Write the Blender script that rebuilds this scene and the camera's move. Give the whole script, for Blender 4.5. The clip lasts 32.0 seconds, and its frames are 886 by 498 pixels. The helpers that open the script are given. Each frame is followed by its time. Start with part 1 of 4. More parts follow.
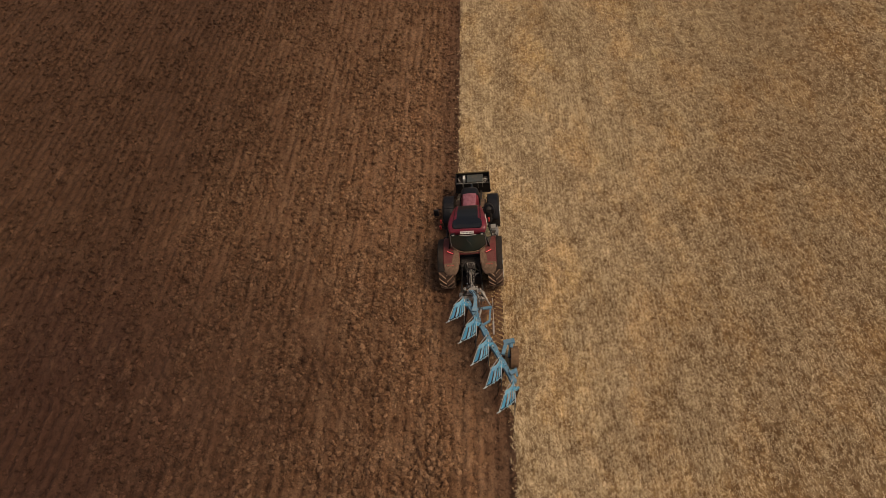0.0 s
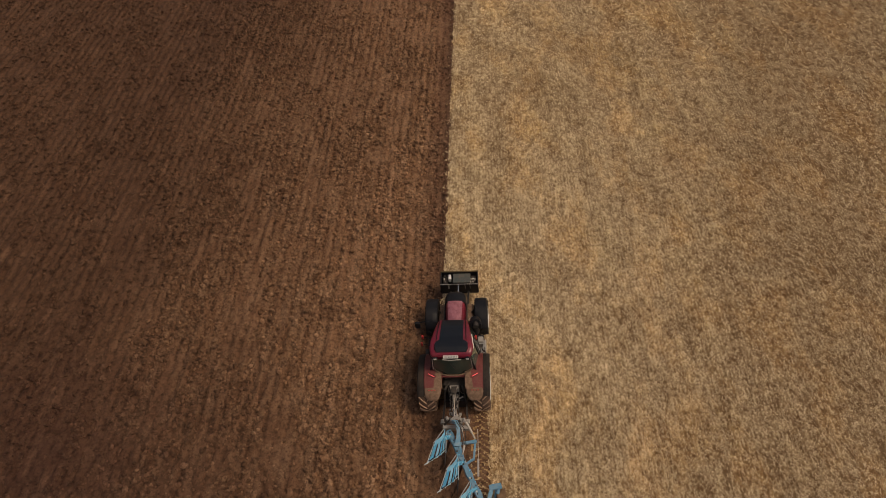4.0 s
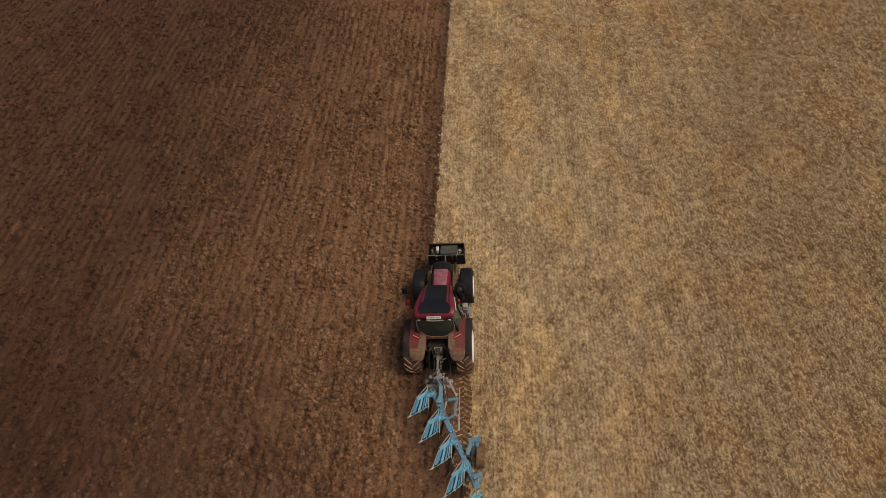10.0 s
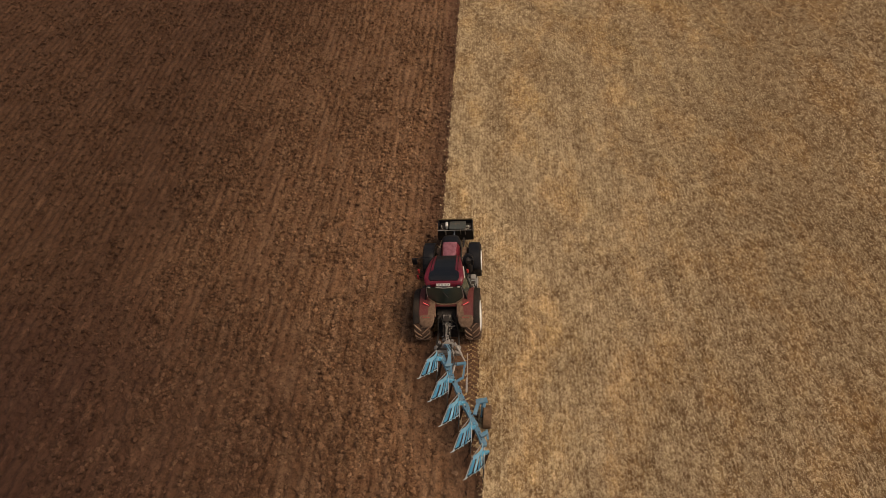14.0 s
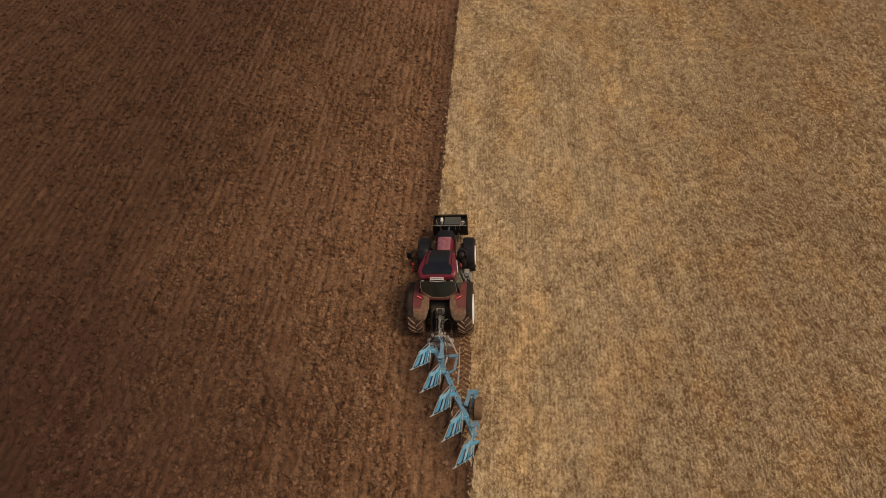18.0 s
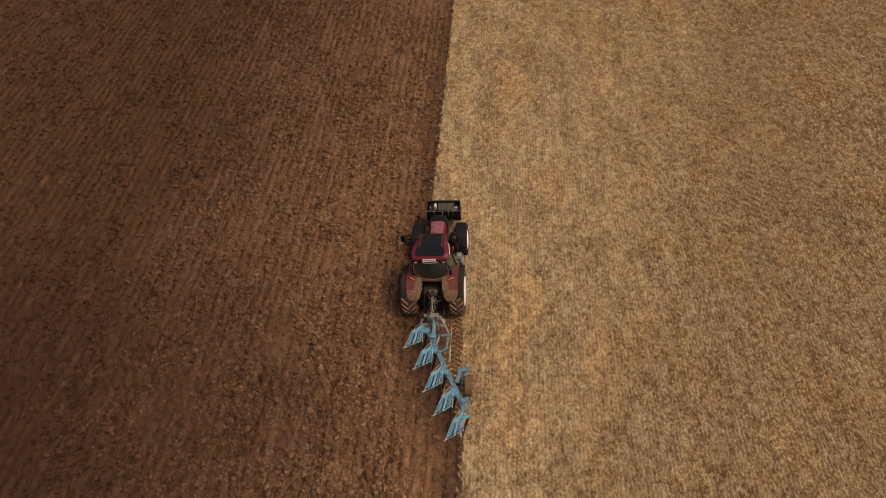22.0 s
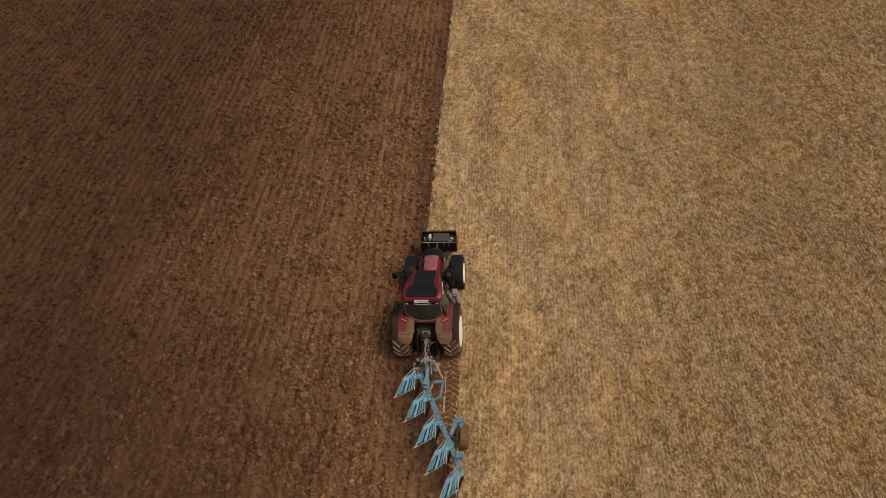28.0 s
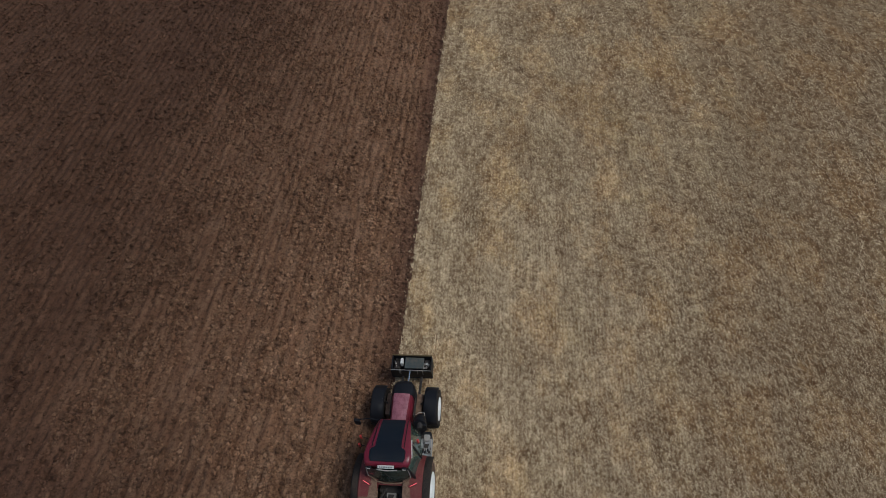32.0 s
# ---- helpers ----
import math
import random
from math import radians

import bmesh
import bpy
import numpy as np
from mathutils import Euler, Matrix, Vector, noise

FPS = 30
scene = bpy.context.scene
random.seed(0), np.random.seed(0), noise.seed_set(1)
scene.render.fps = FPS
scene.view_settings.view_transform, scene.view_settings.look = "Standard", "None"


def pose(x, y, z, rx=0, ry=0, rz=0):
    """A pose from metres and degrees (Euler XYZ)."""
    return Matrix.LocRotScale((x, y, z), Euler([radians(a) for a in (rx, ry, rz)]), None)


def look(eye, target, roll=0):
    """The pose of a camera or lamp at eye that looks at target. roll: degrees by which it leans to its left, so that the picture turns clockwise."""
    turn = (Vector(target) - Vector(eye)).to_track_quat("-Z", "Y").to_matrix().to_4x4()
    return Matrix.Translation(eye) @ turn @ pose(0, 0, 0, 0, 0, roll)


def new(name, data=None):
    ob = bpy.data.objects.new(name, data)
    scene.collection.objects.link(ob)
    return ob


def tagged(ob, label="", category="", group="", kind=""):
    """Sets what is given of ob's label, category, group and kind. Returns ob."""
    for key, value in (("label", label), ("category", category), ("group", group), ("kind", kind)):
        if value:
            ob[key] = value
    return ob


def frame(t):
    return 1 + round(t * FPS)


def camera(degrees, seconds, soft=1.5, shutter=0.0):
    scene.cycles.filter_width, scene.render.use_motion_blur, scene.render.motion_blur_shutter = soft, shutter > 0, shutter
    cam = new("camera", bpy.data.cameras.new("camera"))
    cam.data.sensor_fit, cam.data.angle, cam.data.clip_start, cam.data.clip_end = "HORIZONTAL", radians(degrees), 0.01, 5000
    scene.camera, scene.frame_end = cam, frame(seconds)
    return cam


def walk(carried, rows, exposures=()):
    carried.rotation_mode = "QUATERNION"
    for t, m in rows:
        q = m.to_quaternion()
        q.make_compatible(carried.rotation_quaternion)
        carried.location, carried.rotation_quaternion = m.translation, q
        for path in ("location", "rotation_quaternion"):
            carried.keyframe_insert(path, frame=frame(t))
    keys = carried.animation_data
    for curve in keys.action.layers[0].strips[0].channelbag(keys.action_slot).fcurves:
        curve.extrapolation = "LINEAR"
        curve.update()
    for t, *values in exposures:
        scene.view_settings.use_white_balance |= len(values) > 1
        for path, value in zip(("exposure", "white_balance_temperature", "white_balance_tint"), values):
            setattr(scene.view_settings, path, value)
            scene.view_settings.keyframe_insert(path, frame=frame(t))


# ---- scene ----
cam = camera(72, 32.0, soft=0.75)
PATH = [
    (0.0, pose(-0.232, -15.258, 20.916, 38.112, 1.296, 1.407)),
    (0.5, pose(-0.351, -14.690, 20.991, 38.128, 0.861, 1.153)),
    (1.0, pose(-0.404, -13.933, 21.070, 38.082, 0.488, 1.131)),
    (1.5, pose(-0.389, -13.076, 21.157, 38.049, 0.240, 1.267)),
    (2.0, pose(-0.323, -12.270, 21.242, 38.114, 0.113, 1.480)),
    (2.5, pose(-0.231, -11.605, 21.289, 38.304, 0.051, 1.690)),
    (3.0, pose(-0.160, -11.107, 21.295, 38.606, 0.004, 1.788)),
    (3.5, pose(-0.130, -10.792, 21.325, 39.001, -0.069, 1.799)),
    (5.5, pose(0.071, -10.408, 21.541, 39.149, -0.820, 2.064)),
    (6.0, pose(0.180, -10.546, 21.559, 39.136, -0.858, 2.174)),
    (6.5, pose(0.317, -10.726, 21.505, 39.245, -0.753, 2.207)),
    (7.0, pose(0.458, -10.952, 21.406, 39.470, -0.515, 2.173)),
    (8.0, pose(0.758, -11.429, 21.296, 39.788, 0.080, 2.305)),
    (9.0, pose(0.939, -11.837, 21.324, 39.677, 0.445, 2.513)),
    (10.0, pose(0.853, -12.369, 21.258, 39.767, 0.212, 2.579)),
    (11.0, pose(0.767, -12.926, 21.124, 39.951, -0.067, 2.759)),
    (12.0, pose(0.810, -13.328, 21.147, 39.960, 0.071, 2.927)),
    (13.0, pose(0.844, -13.701, 21.070, 40.251, 0.282, 3.137)),
    (14.0, pose(0.797, -13.966, 21.093, 40.285, 0.362, 3.270)),
    (14.5, pose(0.749, -14.077, 21.142, 40.233, 0.366, 3.376)),
    (16.5, pose(0.999, -14.263, 21.329, 39.979, 0.497, 3.546)),
    (17.0, pose(1.035, -14.320, 21.288, 40.151, 0.310, 3.657)),
    (18.0, pose(1.055, -14.350, 21.301, 40.170, -0.084, 3.794)),
    (19.0, pose(0.973, -14.494, 21.433, 40.044, -0.421, 3.711)),
    (20.0, pose(1.037, -14.725, 21.407, 40.086, -0.492, 3.778)),
    (21.0, pose(1.218, -15.027, 21.340, 40.197, -0.308, 3.803)),
    (22.0, pose(1.411, -15.240, 21.438, 40.000, -0.145, 3.846)),
    (23.0, pose(1.533, -15.430, 21.527, 39.899, -0.118, 3.845)),
    (24.0, pose(1.647, -15.560, 21.524, 39.835, -0.053, 3.888)),
    (25.0, pose(1.710, -15.590, 21.416, 39.916, 0.044, 3.856)),
    (25.5, pose(1.745, -15.539, 21.349, 40.032, 0.133, 3.885)),
    (27.5, pose(1.822, -13.904, 21.275, 39.899, 0.805, 3.836)),
    (28.0, pose(1.868, -13.006, 21.237, 39.777, 0.906, 3.902)),
    (28.5, pose(1.903, -12.041, 21.265, 39.674, 0.973, 3.915)),
    (29.0, pose(1.927, -11.032, 21.384, 39.550, 0.959, 4.021)),
    (29.5, pose(1.963, -10.086, 21.536, 39.459, 0.875, 4.208)),
    (30.0, pose(1.991, -9.250, 21.658, 39.390, 0.738, 4.328)),
    (30.5, pose(1.992, -8.533, 21.733, 39.343, 0.501, 4.388)),
    (31.0, pose(1.980, -7.953, 21.785, 39.364, 0.103, 4.468)),
    (31.5, pose(1.940, -7.444, 21.828, 39.385, -0.432, 4.510)),
    (32.0, pose(1.877, -6.975, 21.877, 39.391, -1.052, 4.508)),
]
EXPOSURES = [
    (0.0, -0.04, 8350, 12), (3.0, -0.04, 8350, 12), (5.5, -0.04, 7100, 8), (7.0, -0.04, 6750, 7), (9.0, -0.04, 7250, 7), (12.0, -0.01, 8200, 11), (17.0, 0.00, 8400, 12), (20.0, 0.01, 8550, 13), (25.0, 0.01, 8650, 14), (28.0, -0.01, 8450, 12), (29.5, -0.04, 8100, 9),
    (30.5, -0.08, 7150, 6), (31.0, -0.13, 6550, 3), (32.0, -0.23, 5600, 0),
]
walk(cam, PATH, EXPOSURES)

# ---- daylight: an overcast sky with a weak, wide sun over the unploughed side ----
SUN_EL, SUN_AZ = radians(62), radians(105)      # azimuth clockwise from +y
world = bpy.data.worlds.new("overcast_sky")
scene.world = world
world.use_nodes = True
wn, wl = world.node_tree.nodes, world.node_tree.links
sky = wn.new("ShaderNodeTexSky")
sky.sky_type, sky.sun_disc = "NISHITA", False
sky.sun_elevation, sky.sun_rotation = SUN_EL, SUN_AZ
sky.air_density, sky.dust_density, sky.ozone_density = 1.0, 6.0, 0.6
wl.new(sky.outputs[0], wn["Background"].inputs[0])
wn["Background"].inputs[1].default_value = 0.108
sun_data = bpy.data.lights.new("sun", "SUN")
sun_data.energy, sun_data.angle, sun_data.color = 1.32, radians(20), (1.0, 0.93, 0.84)
sun = new("sun", sun_data)
sun.matrix_world = look((math.sin(SUN_AZ) * 60, math.cos(SUN_AZ) * 60, math.tan(SUN_EL) * 60), (0, 0, 0))


# ---- materials ----
def material(name, rough=0.6, metal=0.0):
    m = bpy.data.materials.new(name)
    m.use_nodes = True
    b = m.node_tree.nodes["Principled BSDF"]
    b.inputs["Roughness"].default_value, b.inputs["Metallic"].default_value = rough, metal
    return m, m.node_tree.nodes, m.node_tree.links, b


def node(nodes, kind, **values):
    n = nodes.new(kind)
    for key, value in values.items():
        n.inputs[key].default_value = value
    return n


def mix(nodes, links, fac, a, b, blend="MIX"):
    n = nodes.new("ShaderNodeMix")
    n.data_type, n.blend_type = "RGBA", blend
    for socket, value in ((n.inputs[0], fac), (n.inputs[6], a), (n.inputs[7], b)):
        if isinstance(value, (tuple, float, int)):
            socket.default_value = (*value, 1) if isinstance(value, tuple) else value
        else:
            links.new(value, socket)
    return n.outputs[2]


def ramp(nodes, links, value, lo, hi):
    n = nodes.new("ShaderNodeMapRange")
    n.inputs[1].default_value, n.inputs[2].default_value = lo, hi
    links.new(value, n.inputs[0])
    return n.outputs[0]


def noise_at(nodes, links, scale, detail=4.0, stretch=(1, 1, 1), rough=0.55):
    geo = nodes.new("ShaderNodeNewGeometry")
    v = nodes.new("ShaderNodeVectorMath")
    v.operation = "MULTIPLY"
    v.inputs[1].default_value = stretch
    links.new(geo.outputs["Position"], v.inputs[0])
    n = node(nodes, "ShaderNodeTexNoise", Scale=scale, Detail=detail, Roughness=rough)
    links.new(v.outputs[0], n.inputs["Vector"])
    return n.outputs[0]


def bump(nodes, links, b, height, strength, distance):
    n = node(nodes, "ShaderNodeBump", Strength=strength, Distance=distance)
    links.new(height, n.inputs["Height"])
    links.new(n.outputs[0], b.inputs["Normal"])


def soil_material(name, island=0.0):
    m, n, l, b = material(name, 0.95)
    b.inputs["Specular IOR Level"].default_value = 0.15
    big = ramp(n, l, noise_at(n, l, 0.22, 3, (1.0, 0.45, 1)), 0.36, 0.66)
    mid = ramp(n, l, noise_at(n, l, 1.5, 6, (1.3, 0.55, 1), 0.66), 0.42, 0.62)
    fine = ramp(n, l, noise_at(n, l, 9, 7, rough=0.75), 0.36, 0.50)
    pocket = ramp(n, l, noise_at(n, l, 4.2, 5, (1, 0.8, 1), 0.7), 0.38, 0.52)
    # lens falloff put into the soil colour: pale by the tractor, dark far left
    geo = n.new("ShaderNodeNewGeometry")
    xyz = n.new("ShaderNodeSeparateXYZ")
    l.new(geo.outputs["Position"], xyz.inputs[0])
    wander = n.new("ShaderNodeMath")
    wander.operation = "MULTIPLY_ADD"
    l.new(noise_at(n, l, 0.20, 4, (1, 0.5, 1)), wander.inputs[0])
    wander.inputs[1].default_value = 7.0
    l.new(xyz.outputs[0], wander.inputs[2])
    left_falloff = ramp(n, l, wander.outputs[0], 4.5, -12.0)
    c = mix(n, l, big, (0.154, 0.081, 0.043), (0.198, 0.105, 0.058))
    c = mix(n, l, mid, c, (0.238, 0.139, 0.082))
    c = mix(n, l, left_falloff, c, mix(n, l, 0.80, c, (0.040, 0.018, 0.011)))
    # purplish brown patch in the older land, with the view's dark corner painted in
    spot = n.new("ShaderNodeVectorMath")
    spot.operation = "MULTIPLY_ADD"
    spot.inputs[1].default_value, spot.inputs[2].default_value = (1 / 11, 1 / 8, 0), (15 / 11, 8 / 8, 0)
    l.new(geo.outputs["Position"], spot.inputs[0])
    reach = n.new("ShaderNodeVectorMath")
    reach.operation = "LENGTH"
    l.new(spot.outputs[0], reach.inputs[0])
    patch_rim = n.new("ShaderNodeMath")
    patch_rim.operation = "MULTIPLY_ADD"
    l.new(noise_at(n, l, 0.45, 6, (1, 0.6, 1), 0.65), patch_rim.inputs[0])
    patch_rim.inputs[1].default_value = 1.1
    l.new(reach.outputs["Value"], patch_rim.inputs[2])
    c = mix(n, l, ramp(n, l, patch_rim.outputs[0], 1.95, 0.95), c, mix(n, l, 0.55, c, (0.040, 0.017, 0.014)))
    # powdery streaks where a slice was smeared flat, each some metres long
    streak = ramp(n, l, noise_at(n, l, 2.6, 4, (1.0, 0.22, 1), 0.6), 0.54, 0.70)
    c = mix(n, l, streak, c, mix(n, l, 0.16, c, (0.26, 0.145, 0.088)))
    # ridge shade put into the colour: dark broken lines along the troughs between slices
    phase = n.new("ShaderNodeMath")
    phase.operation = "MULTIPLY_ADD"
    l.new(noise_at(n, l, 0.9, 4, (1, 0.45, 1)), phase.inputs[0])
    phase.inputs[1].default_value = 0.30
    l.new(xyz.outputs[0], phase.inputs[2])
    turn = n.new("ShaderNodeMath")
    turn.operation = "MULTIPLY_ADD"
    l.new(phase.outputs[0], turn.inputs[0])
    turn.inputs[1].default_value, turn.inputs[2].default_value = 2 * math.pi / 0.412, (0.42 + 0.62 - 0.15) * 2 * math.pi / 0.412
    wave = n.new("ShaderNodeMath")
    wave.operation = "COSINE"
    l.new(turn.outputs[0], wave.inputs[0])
    trough_shade = n.new("ShaderNodeMath")
    trough_shade.operation = "MULTIPLY"
    l.new(ramp(n, l, wave.outputs[0], 0.25, 0.95), trough_shade.inputs[0])
    l.new(ramp(n, l, noise_at(n, l, 2.4, 5, (1, 0.4, 1), 0.70), 0.44, 0.60), trough_shade.inputs[1])
    c = mix(n, l, trough_shade.outputs[0], c, mix(n, l, 1.0, c, (0.64, 0.61, 0.60), "MULTIPLY"))
    # bottom of the open furrow: moist soil, darkened further to paint in its shade
    bed = n.new("ShaderNodeMath")
    bed.operation = "MULTIPLY"
    l.new(ramp(n, l, xyz.outputs[0], -1.75, -1.10), bed.inputs[0])
    l.new(ramp(n, l, xyz.outputs[1], -2.6, -1.6), bed.inputs[1])
    c = mix(n, l, bed.outputs[0], c, mix(n, l, 0.55, c, (0.064, 0.031, 0.021)))
    # soil turned a moment ago is moist; the bodies' shade is painted in too
    # (the line of the bodies runs aslant, 0.476 m aside for each metre back)
    back = n.new("ShaderNodeMath")
    back.operation = "MAXIMUM"
    l.new(xyz.outputs[1], back.inputs[0])
    back.inputs[1].default_value = -6.2
    aslant = n.new("ShaderNodeMath")
    aslant.operation = "MULTIPLY_ADD"
    l.new(back.outputs[0], aslant.inputs[0])
    aslant.inputs[1].default_value = 0.476
    l.new(xyz.outputs[0], aslant.inputs[2])
    fresh = n.new("ShaderNodeMath")
    fresh.operation = "MULTIPLY"
    l.new(ramp(n, l, xyz.outputs[1], -1.2, -2.4), fresh.inputs[0])
    l.new(ramp(n, l, xyz.outputs[1], -60.0, -40.0), fresh.inputs[1])
    near = n.new("ShaderNodeMath")
    near.operation = "MULTIPLY"
    l.new(ramp(n, l, aslant.outputs[0], -2.7, -2.0), near.inputs[0])
    l.new(fresh.outputs[0], near.inputs[1])
    c = mix(n, l, near.outputs[0], c, mix(n, l, 0.56, c, (0.044, 0.024, 0.018)))
    # noise darkens specks and pockets, standing in for shade in crevices under clods
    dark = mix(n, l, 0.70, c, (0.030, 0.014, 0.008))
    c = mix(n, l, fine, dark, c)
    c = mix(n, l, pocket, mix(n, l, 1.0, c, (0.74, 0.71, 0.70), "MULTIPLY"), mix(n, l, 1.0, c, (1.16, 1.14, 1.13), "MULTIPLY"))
    if island:
        dry = mix(n, l, island, c, mix(n, l, 1.0, c, (1.68, 1.76, 1.81), "MULTIPLY"))
        damper = mix(n, l, 1.0, c, (0.72, 0.70, 0.69), "MULTIPLY")
        c = mix(n, l, ramp(n, l, geo.outputs["Random Per Island"], 0.0, 1.0), damper, dry)
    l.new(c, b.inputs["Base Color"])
    crumb = n.new("ShaderNodeMath")
    crumb.operation = "MULTIPLY_ADD"
    l.new(noise_at(n, l, 5.5, 5, rough=0.6), crumb.inputs[0])
    crumb.inputs[1].default_value = 1.3
    l.new(noise_at(n, l, 20, 6, rough=0.7), crumb.inputs[2])
    bump(n, l, b, crumb.outputs[0], 1.0, 0.05)
    return m


def straw_tones(n, l):
    """Straw colour by place: combine swaths along the field, grey weedy patches and rusty ones."""
    swath = ramp(n, l, noise_at(n, l, 0.46, 5, (1.0, 0.22, 1), 0.6), 0.40, 0.58)
    weed = ramp(n, l, noise_at(n, l, 0.50, 7, (1.0, 0.50, 1), 0.72), 0.47, 0.58)
    rust = ramp(n, l, noise_at(n, l, 0.36, 5, (1.2, 0.6, 1), 0.6), 0.50, 0.66)
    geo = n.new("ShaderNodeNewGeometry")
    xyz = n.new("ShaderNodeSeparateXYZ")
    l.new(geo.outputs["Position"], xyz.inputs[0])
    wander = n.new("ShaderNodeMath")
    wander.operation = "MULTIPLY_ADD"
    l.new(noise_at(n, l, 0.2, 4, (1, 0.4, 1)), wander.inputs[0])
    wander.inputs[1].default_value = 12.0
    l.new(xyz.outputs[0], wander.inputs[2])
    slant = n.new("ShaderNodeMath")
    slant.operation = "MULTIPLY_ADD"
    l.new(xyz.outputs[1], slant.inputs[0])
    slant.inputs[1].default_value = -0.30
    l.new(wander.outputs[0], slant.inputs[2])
    # paler towards the tractor: brightness of the view's middle put into the straw
    bright_middle = ramp(n, l, wander.outputs[0], 20.0, 3.0)
    # browner, barer straw to the right, with the view's edge falloff painted in
    bare_falloff = ramp(n, l, slant.outputs[0], 13.2, 18.0)
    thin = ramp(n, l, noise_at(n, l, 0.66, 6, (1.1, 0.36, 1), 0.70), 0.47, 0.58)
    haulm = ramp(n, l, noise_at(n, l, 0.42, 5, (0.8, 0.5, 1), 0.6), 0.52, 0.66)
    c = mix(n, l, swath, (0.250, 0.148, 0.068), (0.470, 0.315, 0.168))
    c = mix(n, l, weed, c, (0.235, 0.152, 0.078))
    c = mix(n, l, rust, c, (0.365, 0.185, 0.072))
    c = mix(n, l, bright_middle, c, mix(n, l, 0.78, c, (0.78, 0.585, 0.37)))
    c = mix(n, l, haulm, c, mix(n, l, 0.60, c, (0.56, 0.385, 0.150)))
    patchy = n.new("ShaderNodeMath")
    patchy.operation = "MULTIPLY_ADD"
    l.new(bare_falloff, patchy.inputs[0])
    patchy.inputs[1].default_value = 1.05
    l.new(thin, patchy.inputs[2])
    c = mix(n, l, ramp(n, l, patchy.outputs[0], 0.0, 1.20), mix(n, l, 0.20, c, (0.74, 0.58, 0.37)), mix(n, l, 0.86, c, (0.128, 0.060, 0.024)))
    # dark gaps a hand wide between the clumps, and hollows of a stride
    clump = ramp(n, l, noise_at(n, l, 5.5, 4, (1.0, 0.75, 1), 0.62), 0.41, 0.55)
    c = mix(n, l, clump, mix(n, l, 0.58, c, (0.112, 0.060, 0.026)), mix(n, l, 0.18, c, (0.88, 0.70, 0.45)))
    hollow = ramp(n, l, noise_at(n, l, 2.2, 5, (1.1, 0.7, 1), 0.68), 0.42, 0.58)
    c = mix(n, l, hollow, mix(n, l, 0.46, c, (0.115, 0.062, 0.027)), mix(n, l, 0.20, c, (0.82, 0.64, 0.41)))
    # drilled rows, broken and uneven
    rows = ramp(n, l, noise_at(n, l, 2.9, 4, (1.0, 0.16, 1), 0.62), 0.38, 0.56)
    c = mix(n, l, rows, mix(n, l, 0.22, c, (0.130, 0.076, 0.036)), c)
    # broad golden and weathered grey-brown stretches
    gold = ramp(n, l, noise_at(n, l, 0.40, 5, (1.0, 0.50, 1), 0.62), 0.49, 0.59)
    grey = ramp(n, l, noise_at(n, l, 0.55, 6, (1.0, 0.45, 1), 0.66), 0.50, 0.60)
    c = mix(n, l, gold, c, mix(n, l, 1.0, c, (1.20, 1.10, 0.94), "MULTIPLY"))
    return mix(n, l, grey, c, mix(n, l, 1.0, c, (0.78, 0.735, 0.68), "MULTIPLY"))


def stubble_material():
    m, n, l, b = material("stubble_soil", 0.95)
    b.inputs["Specular IOR Level"].default_value = 0.1
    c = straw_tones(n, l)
    gap = mix(n, l, 0.70, c, (0.100, 0.058, 0.028))
    speck = ramp(n, l, noise_at(n, l, 17.0, 4, (1.0, 0.62, 1), 0.75), 0.40, 0.66)
    c = mix(n, l, speck, gap, mix(n, l, 0.15, c, gap))
    l.new(c, b.inputs["Base Color"])
    bump(n, l, b, noise_at(n, l, 14, 6, rough=0.7), 0.9, 0.05)
    return m


def straw_material():
    m, n, l, b = material("straw", 0.75)
    b.inputs["Specular IOR Level"].default_value = 0.25
    geo = n.new("ShaderNodeNewGeometry")
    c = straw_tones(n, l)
    pale = mix(n, l, 0.37, c, (0.92, 0.75, 0.50))
    deep = mix(n, l, 0.36, c, (0.140, 0.076, 0.032))
    c2 = mix(n, l, ramp(n, l, geo.outputs["Random Per Island"], 0.0, 1.0), deep, pale)
    l.new(c2, b.inputs["Base Color"])
    return m


